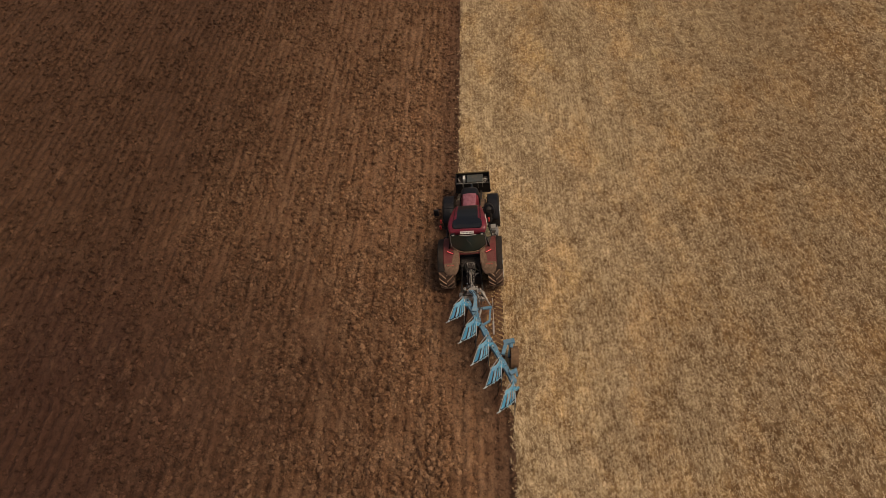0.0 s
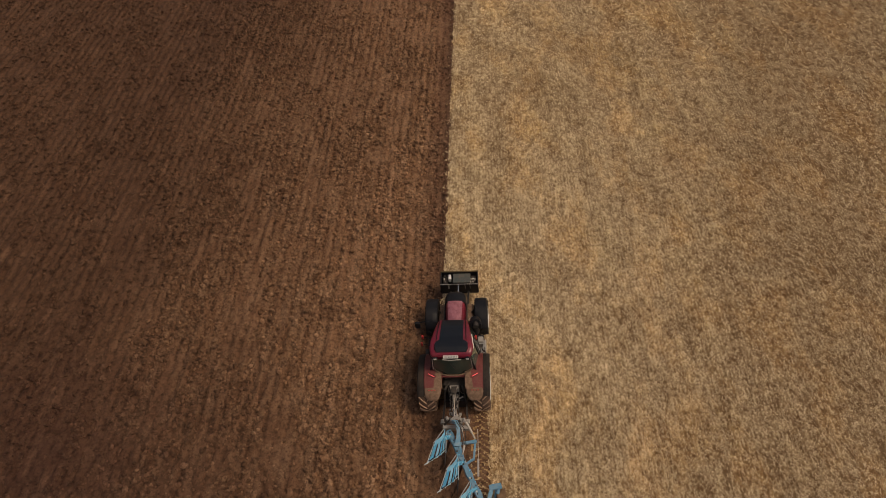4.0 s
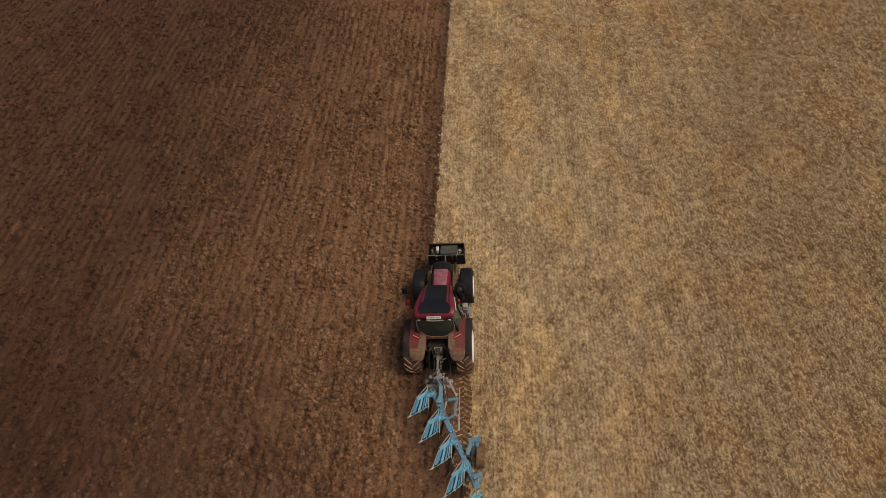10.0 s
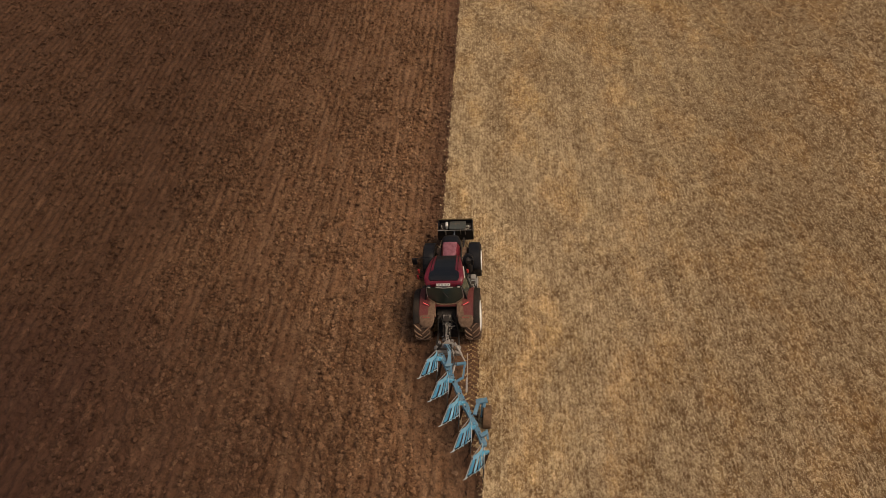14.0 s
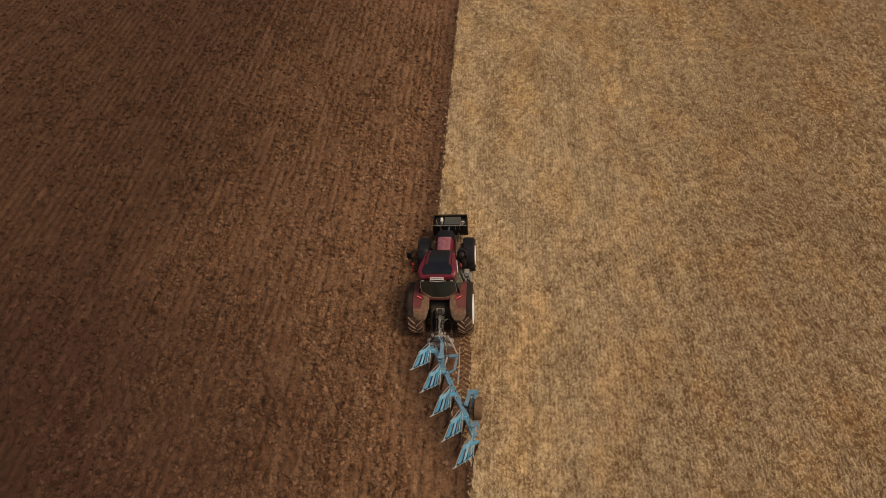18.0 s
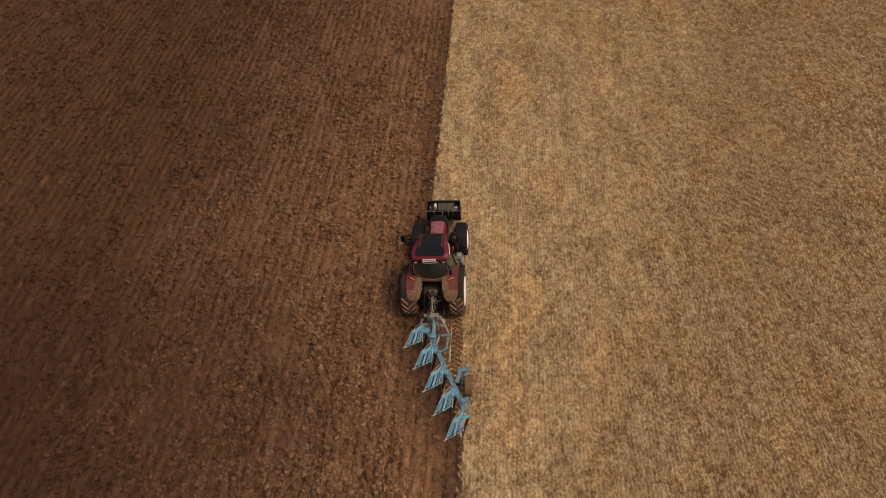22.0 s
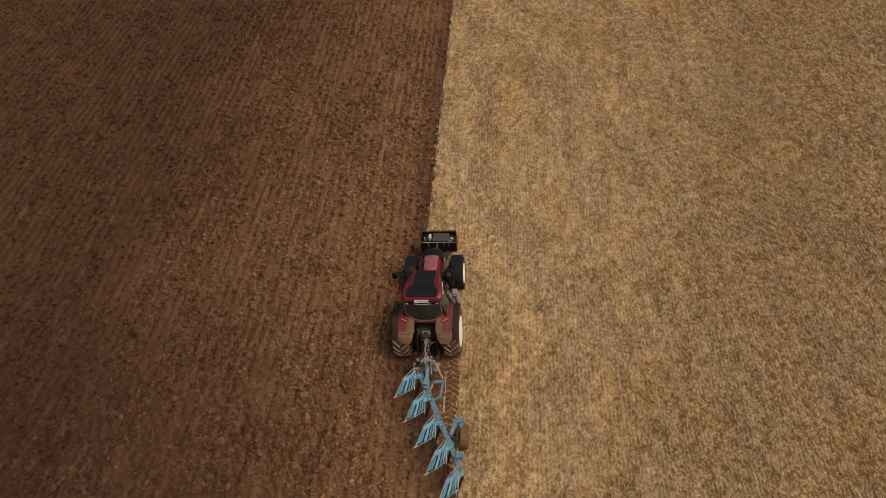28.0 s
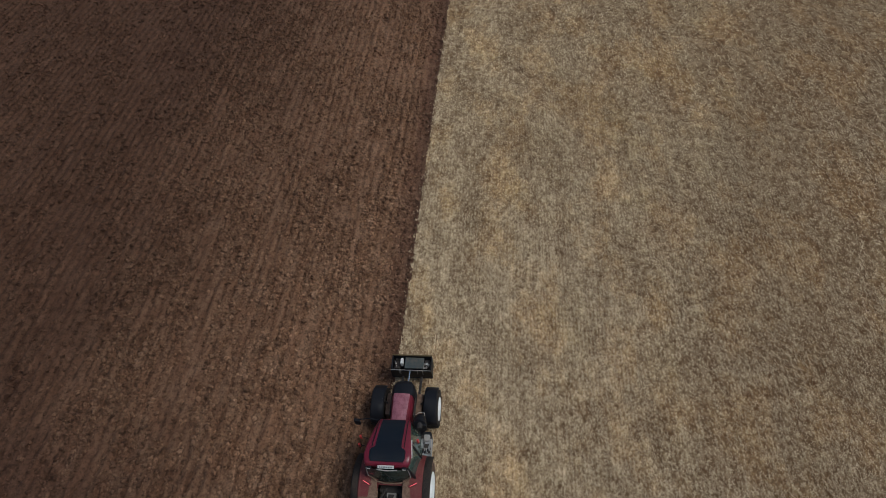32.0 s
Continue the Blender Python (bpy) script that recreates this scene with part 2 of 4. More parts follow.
def painted(name, colour, rough=0.45, dust=(0.22, 0.13, 0.08), amount=0.35, metal=0.0, coat=0.0, spec=0.5, scale=2.5):
    """Paint, rubber or metal with a film of field dust in two scales."""
    m, n, l, b = material(name, rough, metal)
    b.inputs["Specular IOR Level"].default_value = spec
    b.inputs["Coat Weight"].default_value = coat
    film = ramp(n, l, noise_at(n, l, scale, 5, rough=0.65), 0.42, 0.75)
    spots = ramp(n, l, noise_at(n, l, scale * 9, 4, rough=0.7), 0.45, 0.72)
    k = n.new("ShaderNodeMath")
    k.operation = "MULTIPLY_ADD"
    l.new(film, k.inputs[0])
    k.inputs[1].default_value, k.inputs[2].default_value = 0.75, 0.12
    k2 = n.new("ShaderNodeMath")
    k2.operation = "MULTIPLY"
    l.new(k.outputs[0], k2.inputs[0])
    k2.inputs[1].default_value = amount
    c = mix(n, l, k2.outputs[0], colour, dust)
    k3 = n.new("ShaderNodeMath")
    k3.operation = "MULTIPLY"
    l.new(spots, k3.inputs[0])
    k3.inputs[1].default_value = amount * 0.6
    c = mix(n, l, k3.outputs[0], c, dust)
    l.new(c, b.inputs["Base Color"])
    r = n.new("ShaderNodeMath")
    r.operation = "MULTIPLY_ADD"
    l.new(film, r.inputs[0])
    r.inputs[1].default_value, r.inputs[2].default_value = 0.3 * amount + 0.05, rough
    l.new(r.outputs[0], b.inputs["Roughness"])
    bump(n, l, b, noise_at(n, l, 60, 3), 0.15, 0.004)
    return m


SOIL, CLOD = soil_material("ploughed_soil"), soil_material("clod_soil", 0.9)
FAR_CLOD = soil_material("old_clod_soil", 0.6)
STUBBLE, STRAW = stubble_material(), straw_material()
RED = painted("red_paint", (0.120, 0.003, 0.018), 0.30, amount=0.14, coat=0.1, spec=0.35)
HOOD_RED = painted("dusty_red_paint", (0.290, 0.110, 0.135), 0.42, dust=(0.085, 0.004, 0.016), amount=0.85, coat=0.15, scale=6.0)
FENDER_RED = painted("mud_filmed_red_paint", (0.105, 0.011, 0.014), 0.50, dust=(0.165, 0.080, 0.060), amount=0.75, spec=0.3)
MUD = painted("dried_mud", (0.095, 0.056, 0.039), 0.9, dust=(0.25, 0.165, 0.115), amount=0.95, scale=8.0, spec=0.15)
BLACK = painted("black_plastic", (0.005, 0.006, 0.009), 0.5, amount=0.03, spec=0.2)
GLOSS = painted("black_roof_panel", (0.005, 0.008, 0.013), 0.30, amount=0.03, coat=0.0, spec=0.2)
DARK_DUST = painted("dusty_black_rubber", (0.011, 0.010, 0.010), 0.7, dust=(0.075, 0.052, 0.038), amount=0.55, spec=0.15)
RUBBER = painted("tyre_rubber", (0.012, 0.012, 0.012), 0.8, amount=0.14, spec=0.2)
TREAD = painted("earthy_tread_rubber", (0.230, 0.145, 0.103), 0.9, dust=(0.33, 0.21, 0.145), amount=0.95, spec=0.2)
DUSTY_RUBBER = painted("dusty_tyre_rubber", (0.040, 0.028, 0.022), 0.9, dust=(0.17, 0.10, 0.068), amount=0.9, spec=0.15)
EARTHY = painted("earth_covered_rubber", (0.120, 0.072, 0.046), 0.95, dust=(0.25, 0.155, 0.095), amount=0.9, spec=0.1, scale=7.0)
WHITE = painted("white_rim_paint", (0.78, 0.80, 0.80), 0.4, dust=(0.45, 0.40, 0.34), amount=0.2)
BLUE = painted("blue_plough_paint", (0.070, 0.390, 0.620), 0.22, dust=(0.20, 0.20, 0.20), amount=0.28, coat=0.3, scale=6.0)
# paler blue for the shin and every other slat
BLUE_PALE = painted("pale_blue_paint", (0.200, 0.540, 0.740), 0.22, dust=(0.42, 0.44, 0.44), amount=0.35, coat=0.4, scale=8.0)
BLUE_DEEP = painted("deep_blue_paint", (0.026, 0.150, 0.250), 0.40, dust=(0.22, 0.25, 0.27), amount=0.60, scale=7.0)
CAKED = painted("soil_caked_steel", (0.040, 0.024, 0.018), 0.95, dust=(0.075, 0.043, 0.029), amount=0.8, spec=0.1)
BLUE_STEEL = painted("worn_bluish_steel", (0.34, 0.42, 0.46), 0.40, dust=(0.22, 0.22, 0.21), amount=0.45)
STEEL = painted("worn_steel", (0.42, 0.40, 0.37), 0.38, amount=0.45, metal=0.6)
PALE_GREY = painted("pale_grey_step", (0.25, 0.255, 0.26), 0.6, dust=(0.12, 0.10, 0.085), amount=0.5, scale=9.0)
GREYED = painted("dusty_grey_iron", (0.25, 0.24, 0.23), 0.65, dust=(0.17, 0.125, 0.095), amount=0.65, scale=8.0)
IRON = painted("dark_iron", (0.018, 0.016, 0.016), 0.6, dust=(0.14, 0.10, 0.075), amount=0.26, spec=0.3, scale=8.0)
CHROME = painted("chrome_rod", (0.75, 0.75, 0.74), 0.18, amount=0.1, metal=1.0)
PLATE = painted("white_plate", (0.56, 0.55, 0.53), 0.5, amount=0.3, scale=8.0)
INK = painted("dark_print", (0.14, 0.14, 0.145), 0.6, amount=0.1)
RIM_EARTH = painted("earthy_rim", (0.060, 0.042, 0.018), 0.8, dust=(0.13, 0.09, 0.045), amount=0.8, spec=0.2)
BLUEGREY = painted("blue_grey_lid", (0.022, 0.040, 0.040), 0.35, amount=0.35, scale=9.0)
AMBER = painted("red_orange_lens", (0.38, 0.025, 0.022), 0.3, amount=0.08)
GLASS, gn, gl, gb = material("tinted_glass", 0.06)
gb.inputs["Base Color"].default_value = (0.050, 0.072, 0.060, 1)
gb.inputs["Transmission Weight"].default_value = 0.12
GLOW, en, el, eb = material("lit_tail_light", 0.4)
eb.inputs["Base Color"].default_value = (0.55, 0.10, 0.11, 1)
eb.inputs["Emission Color"].default_value = (1.0, 0.10, 0.14, 1)
eb.inputs["Emission Strength"].default_value = 0.8


# ---- mesh helpers ----
def part(name, bm, mat, parent=None, label="", smooth=None):
    """Links a bmesh as one mesh object under a thing or a part."""
    bmesh.ops.recalc_face_normals(bm, faces=bm.faces)
    me = bpy.data.meshes.new(name)
    bm.to_mesh(me)
    bm.free()
    me.materials.append(mat)
    if smooth is not None:
        me.polygons.foreach_set("use_smooth", [True] * len(me.polygons))
        me.set_sharp_from_angle(angle=radians(smooth))
    ob = new(name, me)
    if parent:
        ob.parent = parent
    return tagged(ob, label)


def box(bm, x0, x1, y0, y1, z0, z1, bevel=0.0, m=None):
    made = bmesh.ops.create_cube(bm, size=1)["verts"]
    bmesh.ops.transform(bm, matrix=Matrix.Translation(((x0 + x1) / 2, (y0 + y1) / 2, (z0 + z1) / 2)) @ Matrix.Diagonal((x1 - x0, y1 - y0, z1 - z0, 1)), verts=made)
    if m:
        bmesh.ops.transform(bm, matrix=m, verts=made)
    if bevel:
        edges = list({e for v in made for e in v.link_edges})
        bmesh.ops.bevel(bm, geom=edges, offset=bevel, segments=2, affect="EDGES", profile=0.6)
    return bm


def solid(x0, x1, y0, y1, z0, z1, bevel=0.01, m=None):
    return box(bmesh.new(), x0, x1, y0, y1, z0, z1, bevel, m)


def skin(bm, rings, closed=True, caps=True):
    """Joins rings of equally many points into a skin."""
    rows = [[bm.verts.new(p) for p in ring] for ring in rings]
    count = len(rows[0])
    for a, b in zip(rows, rows[1:]):
        for i in range(count if closed else count - 1):
            j = (i + 1) % count
            bm.faces.new((a[i], a[j], b[j], b[i]))
    if caps and closed:
        bm.faces.new(rows[0][::-1])
        bm.faces.new(rows[-1])
    return bm


def tube(bm, points, r, seg=8, r_end=None):
    """A round bar along a line of points."""
    points = [Vector(p) for p in points]
    rings = []
    for i, p in enumerate(points):
        ahead = (points[min(i + 1, len(points) - 1)] - points[max(i - 1, 0)]).normalized()
        side = ahead.cross(Vector((0.3, 0.2, 1)) if abs(ahead.z) < 0.9 else Vector((1, 0, 0))).normalized()
        up = side.cross(ahead)
        k = r if r_end is None else r + (r_end - r) * i / (len(points) - 1)
        rings.append([p + k * (math.cos(t) * side + math.sin(t) * up) for t in np.linspace(0, 2 * math.pi, seg, endpoint=False)])
    return skin(bm, rings)


def bar(bm, a, b, w, h, bevel=0.008):
    """A square bar from a to b, w wide and h high."""
    a, b = Vector(a), Vector(b)
    ahead = (b - a).normalized()
    side = ahead.cross(Vector((0, 0, 1)) if abs(ahead.z) < 0.95 else Vector((0, 1, 0))).normalized()
    up = side.cross(ahead)
    m = Matrix((side, ahead, up)).transposed().to_4x4()
    m.translation = (a + b) / 2
    n = (b - a).length / 2
    return box(bm, -w / 2, w / 2, -n, n, -h / 2, h / 2, bevel, m)


def slab(bm, outline, normal, thick):
    """A flat plate from an outline of points, thickened along the normal."""
    n = Vector(normal).normalized() * thick / 2
    return skin(bm, [[Vector(p) - n for p in outline], [Vector(p) + n for p in outline]])


def lathe(bm, profile, x, y, z, seg=40):
    """Turns (offset along x, radius) points about the x axis through the place."""
    rings = [[(x + dx, y + r * math.cos(t), z + r * math.sin(t)) for t in np.linspace(0, 2 * math.pi, seg, endpoint=False)] for dx, r in profile]
    return skin(bm, rings, caps=False)


# ---- the ground: unploughed stubble, ploughed soil and the open furrow ----
STEP_X, STEP_Y = 0.412, 0.865                       # one plough body's share of the pass
EDGE_X, FIRST_Y = -0.42, -2.50
rng = np.random.default_rng(7)


def lattice(x, y, cell, salt, stretch=1.0):
    """Smooth value noise in -1..1 with cells of that many metres, longer along y by stretch."""
    table = np.random.default_rng(salt).uniform(-1, 1, (256, 256))
    if stretch == 1.0:
        t = 0.5 + 0.37 * (salt % 17)
        x, y = x * math.cos(t) + y * math.sin(t), y * math.cos(t) - x * math.sin(t)
    u, v = x / cell, y / (cell * stretch)
    i, j = np.floor(u).astype(int), np.floor(v).astype(int)
    fu, fv = u - i, v - j
    fu, fv = fu * fu * (3 - 2 * fu), fv * fv * (3 - 2 * fv)
    a, b = table[i % 256, j % 256], table[(i + 1) % 256, j % 256]
    c, d = table[i % 256, (j + 1) % 256], table[(i + 1) % 256, (j + 1) % 256]
    return (a * (1 - fu) + b * fu) * (1 - fv) + (c * (1 - fu) + d * fu) * fv


def edge_at(y):
    """Where the ploughed land ends: it steps over by one furrow at each plough body."""
    e = np.full(np.shape(y), EDGE_X)
    for n in range(5):
        e = e + STEP_X / (1 + np.exp(np.clip((y - (FIRST_Y - n * STEP_Y)) * 14, -60, 60)))
    return e + 0.060 * lattice(np.asarray(y, float), np.asarray(y, float), 0.28, 91) + 0.035 * lattice(np.asarray(y, float), np.asarray(y, float), 1.3, 92)


def height(x, y):
    x, y = np.asarray(x, float), np.asarray(y, float)
    d = edge_at(y) - x
    # turned slices lie in ridges, each of its own height, along the field
    k = (d - 0.62 + 0.04 * lattice(x, y, 1.4, 10, 4.0)) / STEP_X
    ridge_no = np.floor(k)
    own = np.random.default_rng(5).uniform(0.55, 1.35, 512)[(ridge_no.astype(int)) % 512]
    ridge = (0.5 - 0.5 * np.cos(2 * math.pi * k)) ** 0.8 * 0.092 * own * (0.85 + 0.6 * lattice(x, y, 0.8, 9, 3.0))
    lumps = 0.022 * lattice(x, y, 0.55, 1, 1.4) + 0.014 * lattice(x, y, 0.29, 2) + 0.010 * lattice(x, y, 0.17, 3)
    soil = -0.04 + ridge + lumps + 0.02 * lattice(x, y, 2.4, 4)
    furrow = -0.205 + 0.012 * lattice(x, y, 0.3, 6) + 0.008 * lattice(x, y, 0.12, 8)
    rise = np.clip((d - 0.58 + 0.10 * lattice(x, y, 0.5, 14)) / 0.48, 0, 1)
    soil = furrow + (soil - furrow) * rise * rise * (3 - 2 * rise)
    stubble = 0.014 * lattice(x, y, 0.5, 11) + 0.014 * lattice(x, y, 0.23, 12) + 0.02 * lattice(x, y, 3.0, 13)
    # an old turning track, combed crosswise
    rx, ry = (x - 14.8) * 0.94 - (y - 6.5) * 0.34, (y - 6.5) * 0.94 + (x - 14.8) * 0.34
    old = np.exp(-((rx / 1.1) ** 4)) * np.exp(-((ry / 3.2) ** 4))
    stubble = stubble + old * 0.055 * np.cos(2 * math.pi * (ry + 0.25 * rx) / 0.38) * (0.6 + 0.6 * lattice(x, y, 1.1, 17))
    # lugs of the land-side tyre pressed into the stubble behind it
    track = np.clip((0.33 - np.abs(x - 1.12)) / 0.05, 0, 1) * np.clip((-0.5 - y) / 0.3, 0, 1)
    lug = ((y + 0.55 * np.abs(x - 1.12)) / 0.21 + 0.5 * (x > 1.12)) % 1.0
    stubble = stubble - track * (0.03 + 0.055 * np.clip(0.5 - 3 * np.abs(lug - 0.5) + 0.5, 0, 1))
    wall = np.clip((d + 0.05 + 0.06 * lattice(x, y, 0.19, 15)) / 0.36, 0, 1)
    return stubble + (soil - stubble) * wall


def graded(lo, hi, far, fine, grow=1.32):
    """Even steps from lo to hi, then ever wider ones out to far on both sides."""
    mid = list(np.arange(lo, hi + 1e-6, fine))
    step, v, up = fine, mid[-1], []
    while v < far:
        step *= grow
        v += step
        up.append(v)
    step, v, down = fine, mid[0], []
    while v > -far:
        step *= grow
        v -= step
        down.append(v)
    return np.array(down[::-1] + mid + up)


gx = np.concatenate([graded(-34, 2.2, 3000, 0.075)[:-1]])
gx = np.concatenate([gx[gx <= 2.2], np.arange(2.3, 13, 0.105), np.arange(13, 33, 0.15), 33 + np.cumsum(0.12 * 1.32 ** np.arange(38))])
gy = graded(-11, 38, 3000, 0.1)
gy = np.concatenate([gy[gy < -7], np.arange(-7, -0.4, 0.05), gy[gy > -0.4]])
XX, YY = np.meshgrid(gx, gy, indexing="ij")
ZZ = height(XX, YY)
nx, ny = len(gx), len(gy)
index = np.arange(nx * ny).reshape(nx, ny)
quads = np.stack([index[:-1, :-1], index[1:, :-1], index[1:, 1:], index[:-1, 1:]], -1).reshape(-1, 4)
cx, cy = (XX[:-1, :-1] + XX[1:, 1:]).ravel() / 2, (YY[:-1, :-1] + YY[1:, 1:]).ravel() / 2


def sheet(name, points, faces, mats, slots=None, smooth=False):
    me = bpy.data.meshes.new(name)
    me.vertices.add(len(points))
    me.vertices.foreach_set("co", np.ascontiguousarray(points, np.float32).ravel())
    size = faces.shape[1]
    me.loops.add(faces.size)
    me.loops.foreach_set("vertex_index", np.ascontiguousarray(faces, np.int32).ravel())
    me.polygons.add(len(faces))
    me.polygons.foreach_set("loop_start", np.arange(0, faces.size, size, dtype=np.int32))
    me.polygons.foreach_set("loop_total", np.full(len(faces), size, np.int32))
    if slots is not None:
        me.polygons.foreach_set("material_index", slots.astype(np.int32))
    me.polygons.foreach_set("use_smooth", np.full(len(faces), smooth))
    for m in mats:
        me.materials.append(m)
    me.update(calc_edges=True)
    return new(name, me)


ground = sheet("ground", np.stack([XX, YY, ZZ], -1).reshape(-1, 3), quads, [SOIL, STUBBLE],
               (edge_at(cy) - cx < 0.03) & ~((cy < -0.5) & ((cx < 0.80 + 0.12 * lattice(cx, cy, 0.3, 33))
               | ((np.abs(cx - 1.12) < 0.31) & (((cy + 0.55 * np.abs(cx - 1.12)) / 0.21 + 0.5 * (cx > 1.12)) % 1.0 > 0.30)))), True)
tagged(ground, "red-brown ploughed soil beside pale straw stubble, open furrow between", "field", kind="structure")

# clods: rough little lumps of soil, many sizes
ICO = bmesh.new()
bmesh.ops.create_icosphere(ICO, subdivisions=1, radius=1)
ICO_V = np.array([v.co[:] for v in ICO.verts])
ICO_F = np.array([[v.index for v in f.verts] for f in ICO.faces])
ICO.free()
LUMPS = [ICO_V * np.random.default_rng(40 + k).uniform(0.62, 1.2, (len(ICO_V), 1)) for k in range(16)]


def turned(points, a, b):
    ca, sa, cb, sb = math.cos(a), math.sin(a), math.cos(b), math.sin(b)
    return points @ np.array([[ca, sa, 0], [-sa, ca, 0], [0, 0, 1]]) @ np.array([[1, 0, 0], [0, cb, sb], [0, -sb, cb]])


OCT_V = np.array([(1, 0, 0), (-1, 0, 0), (0, 1, 0), (0, -1, 0), (0, 0, 1), (0, 0, -1)], float)
OCT_F = np.array([(0, 2, 4), (2, 1, 4), (1, 3, 4), (3, 0, 4), (2, 0, 5), (1, 2, 5), (3, 1, 5), (0, 3, 5)])
SHARDS = [OCT_V * np.random.default_rng(80 + k).uniform(0.6, 1.25, (6, 1)) for k in range(16)]


def scatter_clods(areas, shapes, shape_faces, fade, grow=1.0):
    """Lumps at so many per square metre; fade tells how many stay at each place."""
    spots = []
    for x0, x1, y0, y1, per in areas:
        n = int((x1 - x0) * (y1 - y0) * per)
        spots.append(np.stack([rng.uniform(x0, x1, n), rng.uniform(y0, y1, n)], -1))
    spots = np.concatenate(spots)
    d = edge_at(spots[:, 1]) - spots[:, 0]
    thick = 0.46 + 0.62 * lattice(spots[:, 0], spots[:, 1], 0.9, 21, 1.8) + 0.3 * lattice(spots[:, 0], spots[:, 1], 0.41, 22, 6.0)
    thick = thick + 0.22 * np.cos(2 * math.pi * (d - 0.62 + 0.04 * lattice(spots[:, 0], spots[:, 1], 1.4, 10, 4.0)) / STEP_X)
    spots = spots[(d > 0.10) & ((d > 0.50) | (rng.random(len(d)) < 0.25)) & (rng.random(len(d)) < 0.10 + 0.9 * thick)]
    # few on the slices that the bodies have just laid over
    fresh = (edge_at(spots[:, 1]) - spots[:, 0] < 2.3) & (spots[:, 1] < -1.8) & (spots[:, 1] > -10)
    spots = spots[~fresh | (rng.random(len(spots)) < 0.35)]
    drift = spots[:, 0] + 2.2 * lattice(spots[:, 0], spots[:, 1], 4.0, 23, 2.0)
    spots = spots[rng.random(len(spots)) < np.interp(drift, *fade)]
    size = np.clip(rng.lognormal(math.log(0.035 * grow), 0.60, len(spots)), 0.014, 0.125)
    under = height(spots[:, 0], spots[:, 1])
    count = shapes[0].shape[0]
    verts = np.empty((len(spots), count, 3))
    for n in range(len(spots)):
        p = turned(shapes[n % 16] * (1.2, 0.9, 0.8), rng.uniform(0, 6.28), rng.uniform(-0.6, 0.6)) * size[n]
        verts[n] = p + (spots[n, 0], spots[n, 1], under[n] + 0.60 * size[n])
    faces = (shape_faces[None] + (np.arange(len(spots)) * count)[:, None, None]).reshape(-1, 3)
    return verts.reshape(-1, 3), faces


cv, cf = scatter_clods(((-14, 1.7, -30, -10, 60), (-14, 1.7, -10, 14, 330), (-14, 1.7, 14, 17, 190)), LUMPS, ICO_F, ((-15, -5, 0), (0.0, 0.75, 1.0)))
tagged(sheet("soil_clods", cv, cf, [CLOD]), "loose red-brown clods strewn over the ploughed soil", "clods", kind="stuff")
cv, cf = scatter_clods(((-32, -9, -11, 38, 65), (-14, -0.4, 17, 42, 140)), SHARDS, OCT_F, ((-15, -5, -3.9), (1.0, 0.6, 1.0)), 1.2)
tagged(sheet("far_soil_clods", cv, cf, [FAR_CLOD]), "finer red-brown clods over the older ploughed land", "clods", kind="stuff")


def stubble_spots(areas, in_rows, left):
    """Places on the unploughed land, that share of them in drilled rows; so many are left where the wheel has rolled."""
    spots = []
    for x0, x1, y0, y1, per in areas:
        n = int((x1 - x0) * (y1 - y0) * per)
        spots.append(np.stack([rng.uniform(x0, x1, n), rng.uniform(y0, y1, n)], -1))
    s = np.concatenate(spots)
    s = s + rng.normal(0, 0.7, s.shape)
    rowed = rng.random(len(s)) < in_rows
    s[rowed, 0] = np.round(s[rowed, 0] / 0.15) * 0.15 + rng.normal(0, 0.022, rowed.sum())
    d = edge_at(s[:, 1]) - s[:, 0]
    thick = 0.64 + 0.30 * lattice(s[:, 0], s[:, 1], 0.20, 31) + 0.35 * lattice(s[:, 0], s[:, 1], 1.7, 32, 1.8)
    pressed = (s[:, 0] < 1.40 + 0.08 * lattice(s[:, 0], s[:, 1], 0.3, 33)) & (s[:, 1] < -0.3) & (s[:, 1] > -30)
    keep = (d < 0.30 * rng.random(len(d)) ** 3) & (rng.random(len(s)) < 0.22 + 0.85 * thick) & (~pressed | (rng.random(len(s)) < np.where(s[:, 0] > 0.7, left, 0.0)))
    return s[keep], pressed[keep]


def scatter_straw():
    """Loose chopped straw, as thin blades lying about."""
    s, pressed = stubble_spots(((-0.5, 9, -10, 13, 260), (9, 20, -9, 22, 130), (-0.5, 9, 13, 30, 90), (9, 31, 22, 30, 30), (20, 31, -8, 22, 30), (-0.5, 9, -22, -10, 60)), 0.3, 0.0)
    n = len(s)
    way = math.pi / 2 + 0.12 + rng.normal(0, 0.85, n)
    lift = rng.uniform(-0.05, 0.35, n)
    long, wide = rng.uniform(0.05, 0.11, n), rng.uniform(0.013, 0.024, n)
    along = np.stack([np.cos(way) * np.cos(lift), np.sin(way) * np.cos(lift), np.sin(lift)], -1) * long[:, None]
    side = np.stack([-np.sin(way), np.cos(way), np.zeros(n)], -1) * wide[:, None]
    base = np.stack([s[:, 0], s[:, 1], height(s[:, 0], s[:, 1]) + rng.uniform(0.02, 0.06, n)], -1)
    verts = np.stack([base - side / 2, base + side / 2, base + along + side * 0.3, base + along - side * 0.3], 1)
    return verts.reshape(-1, 3), np.arange(n * 4).reshape(-1, 4)


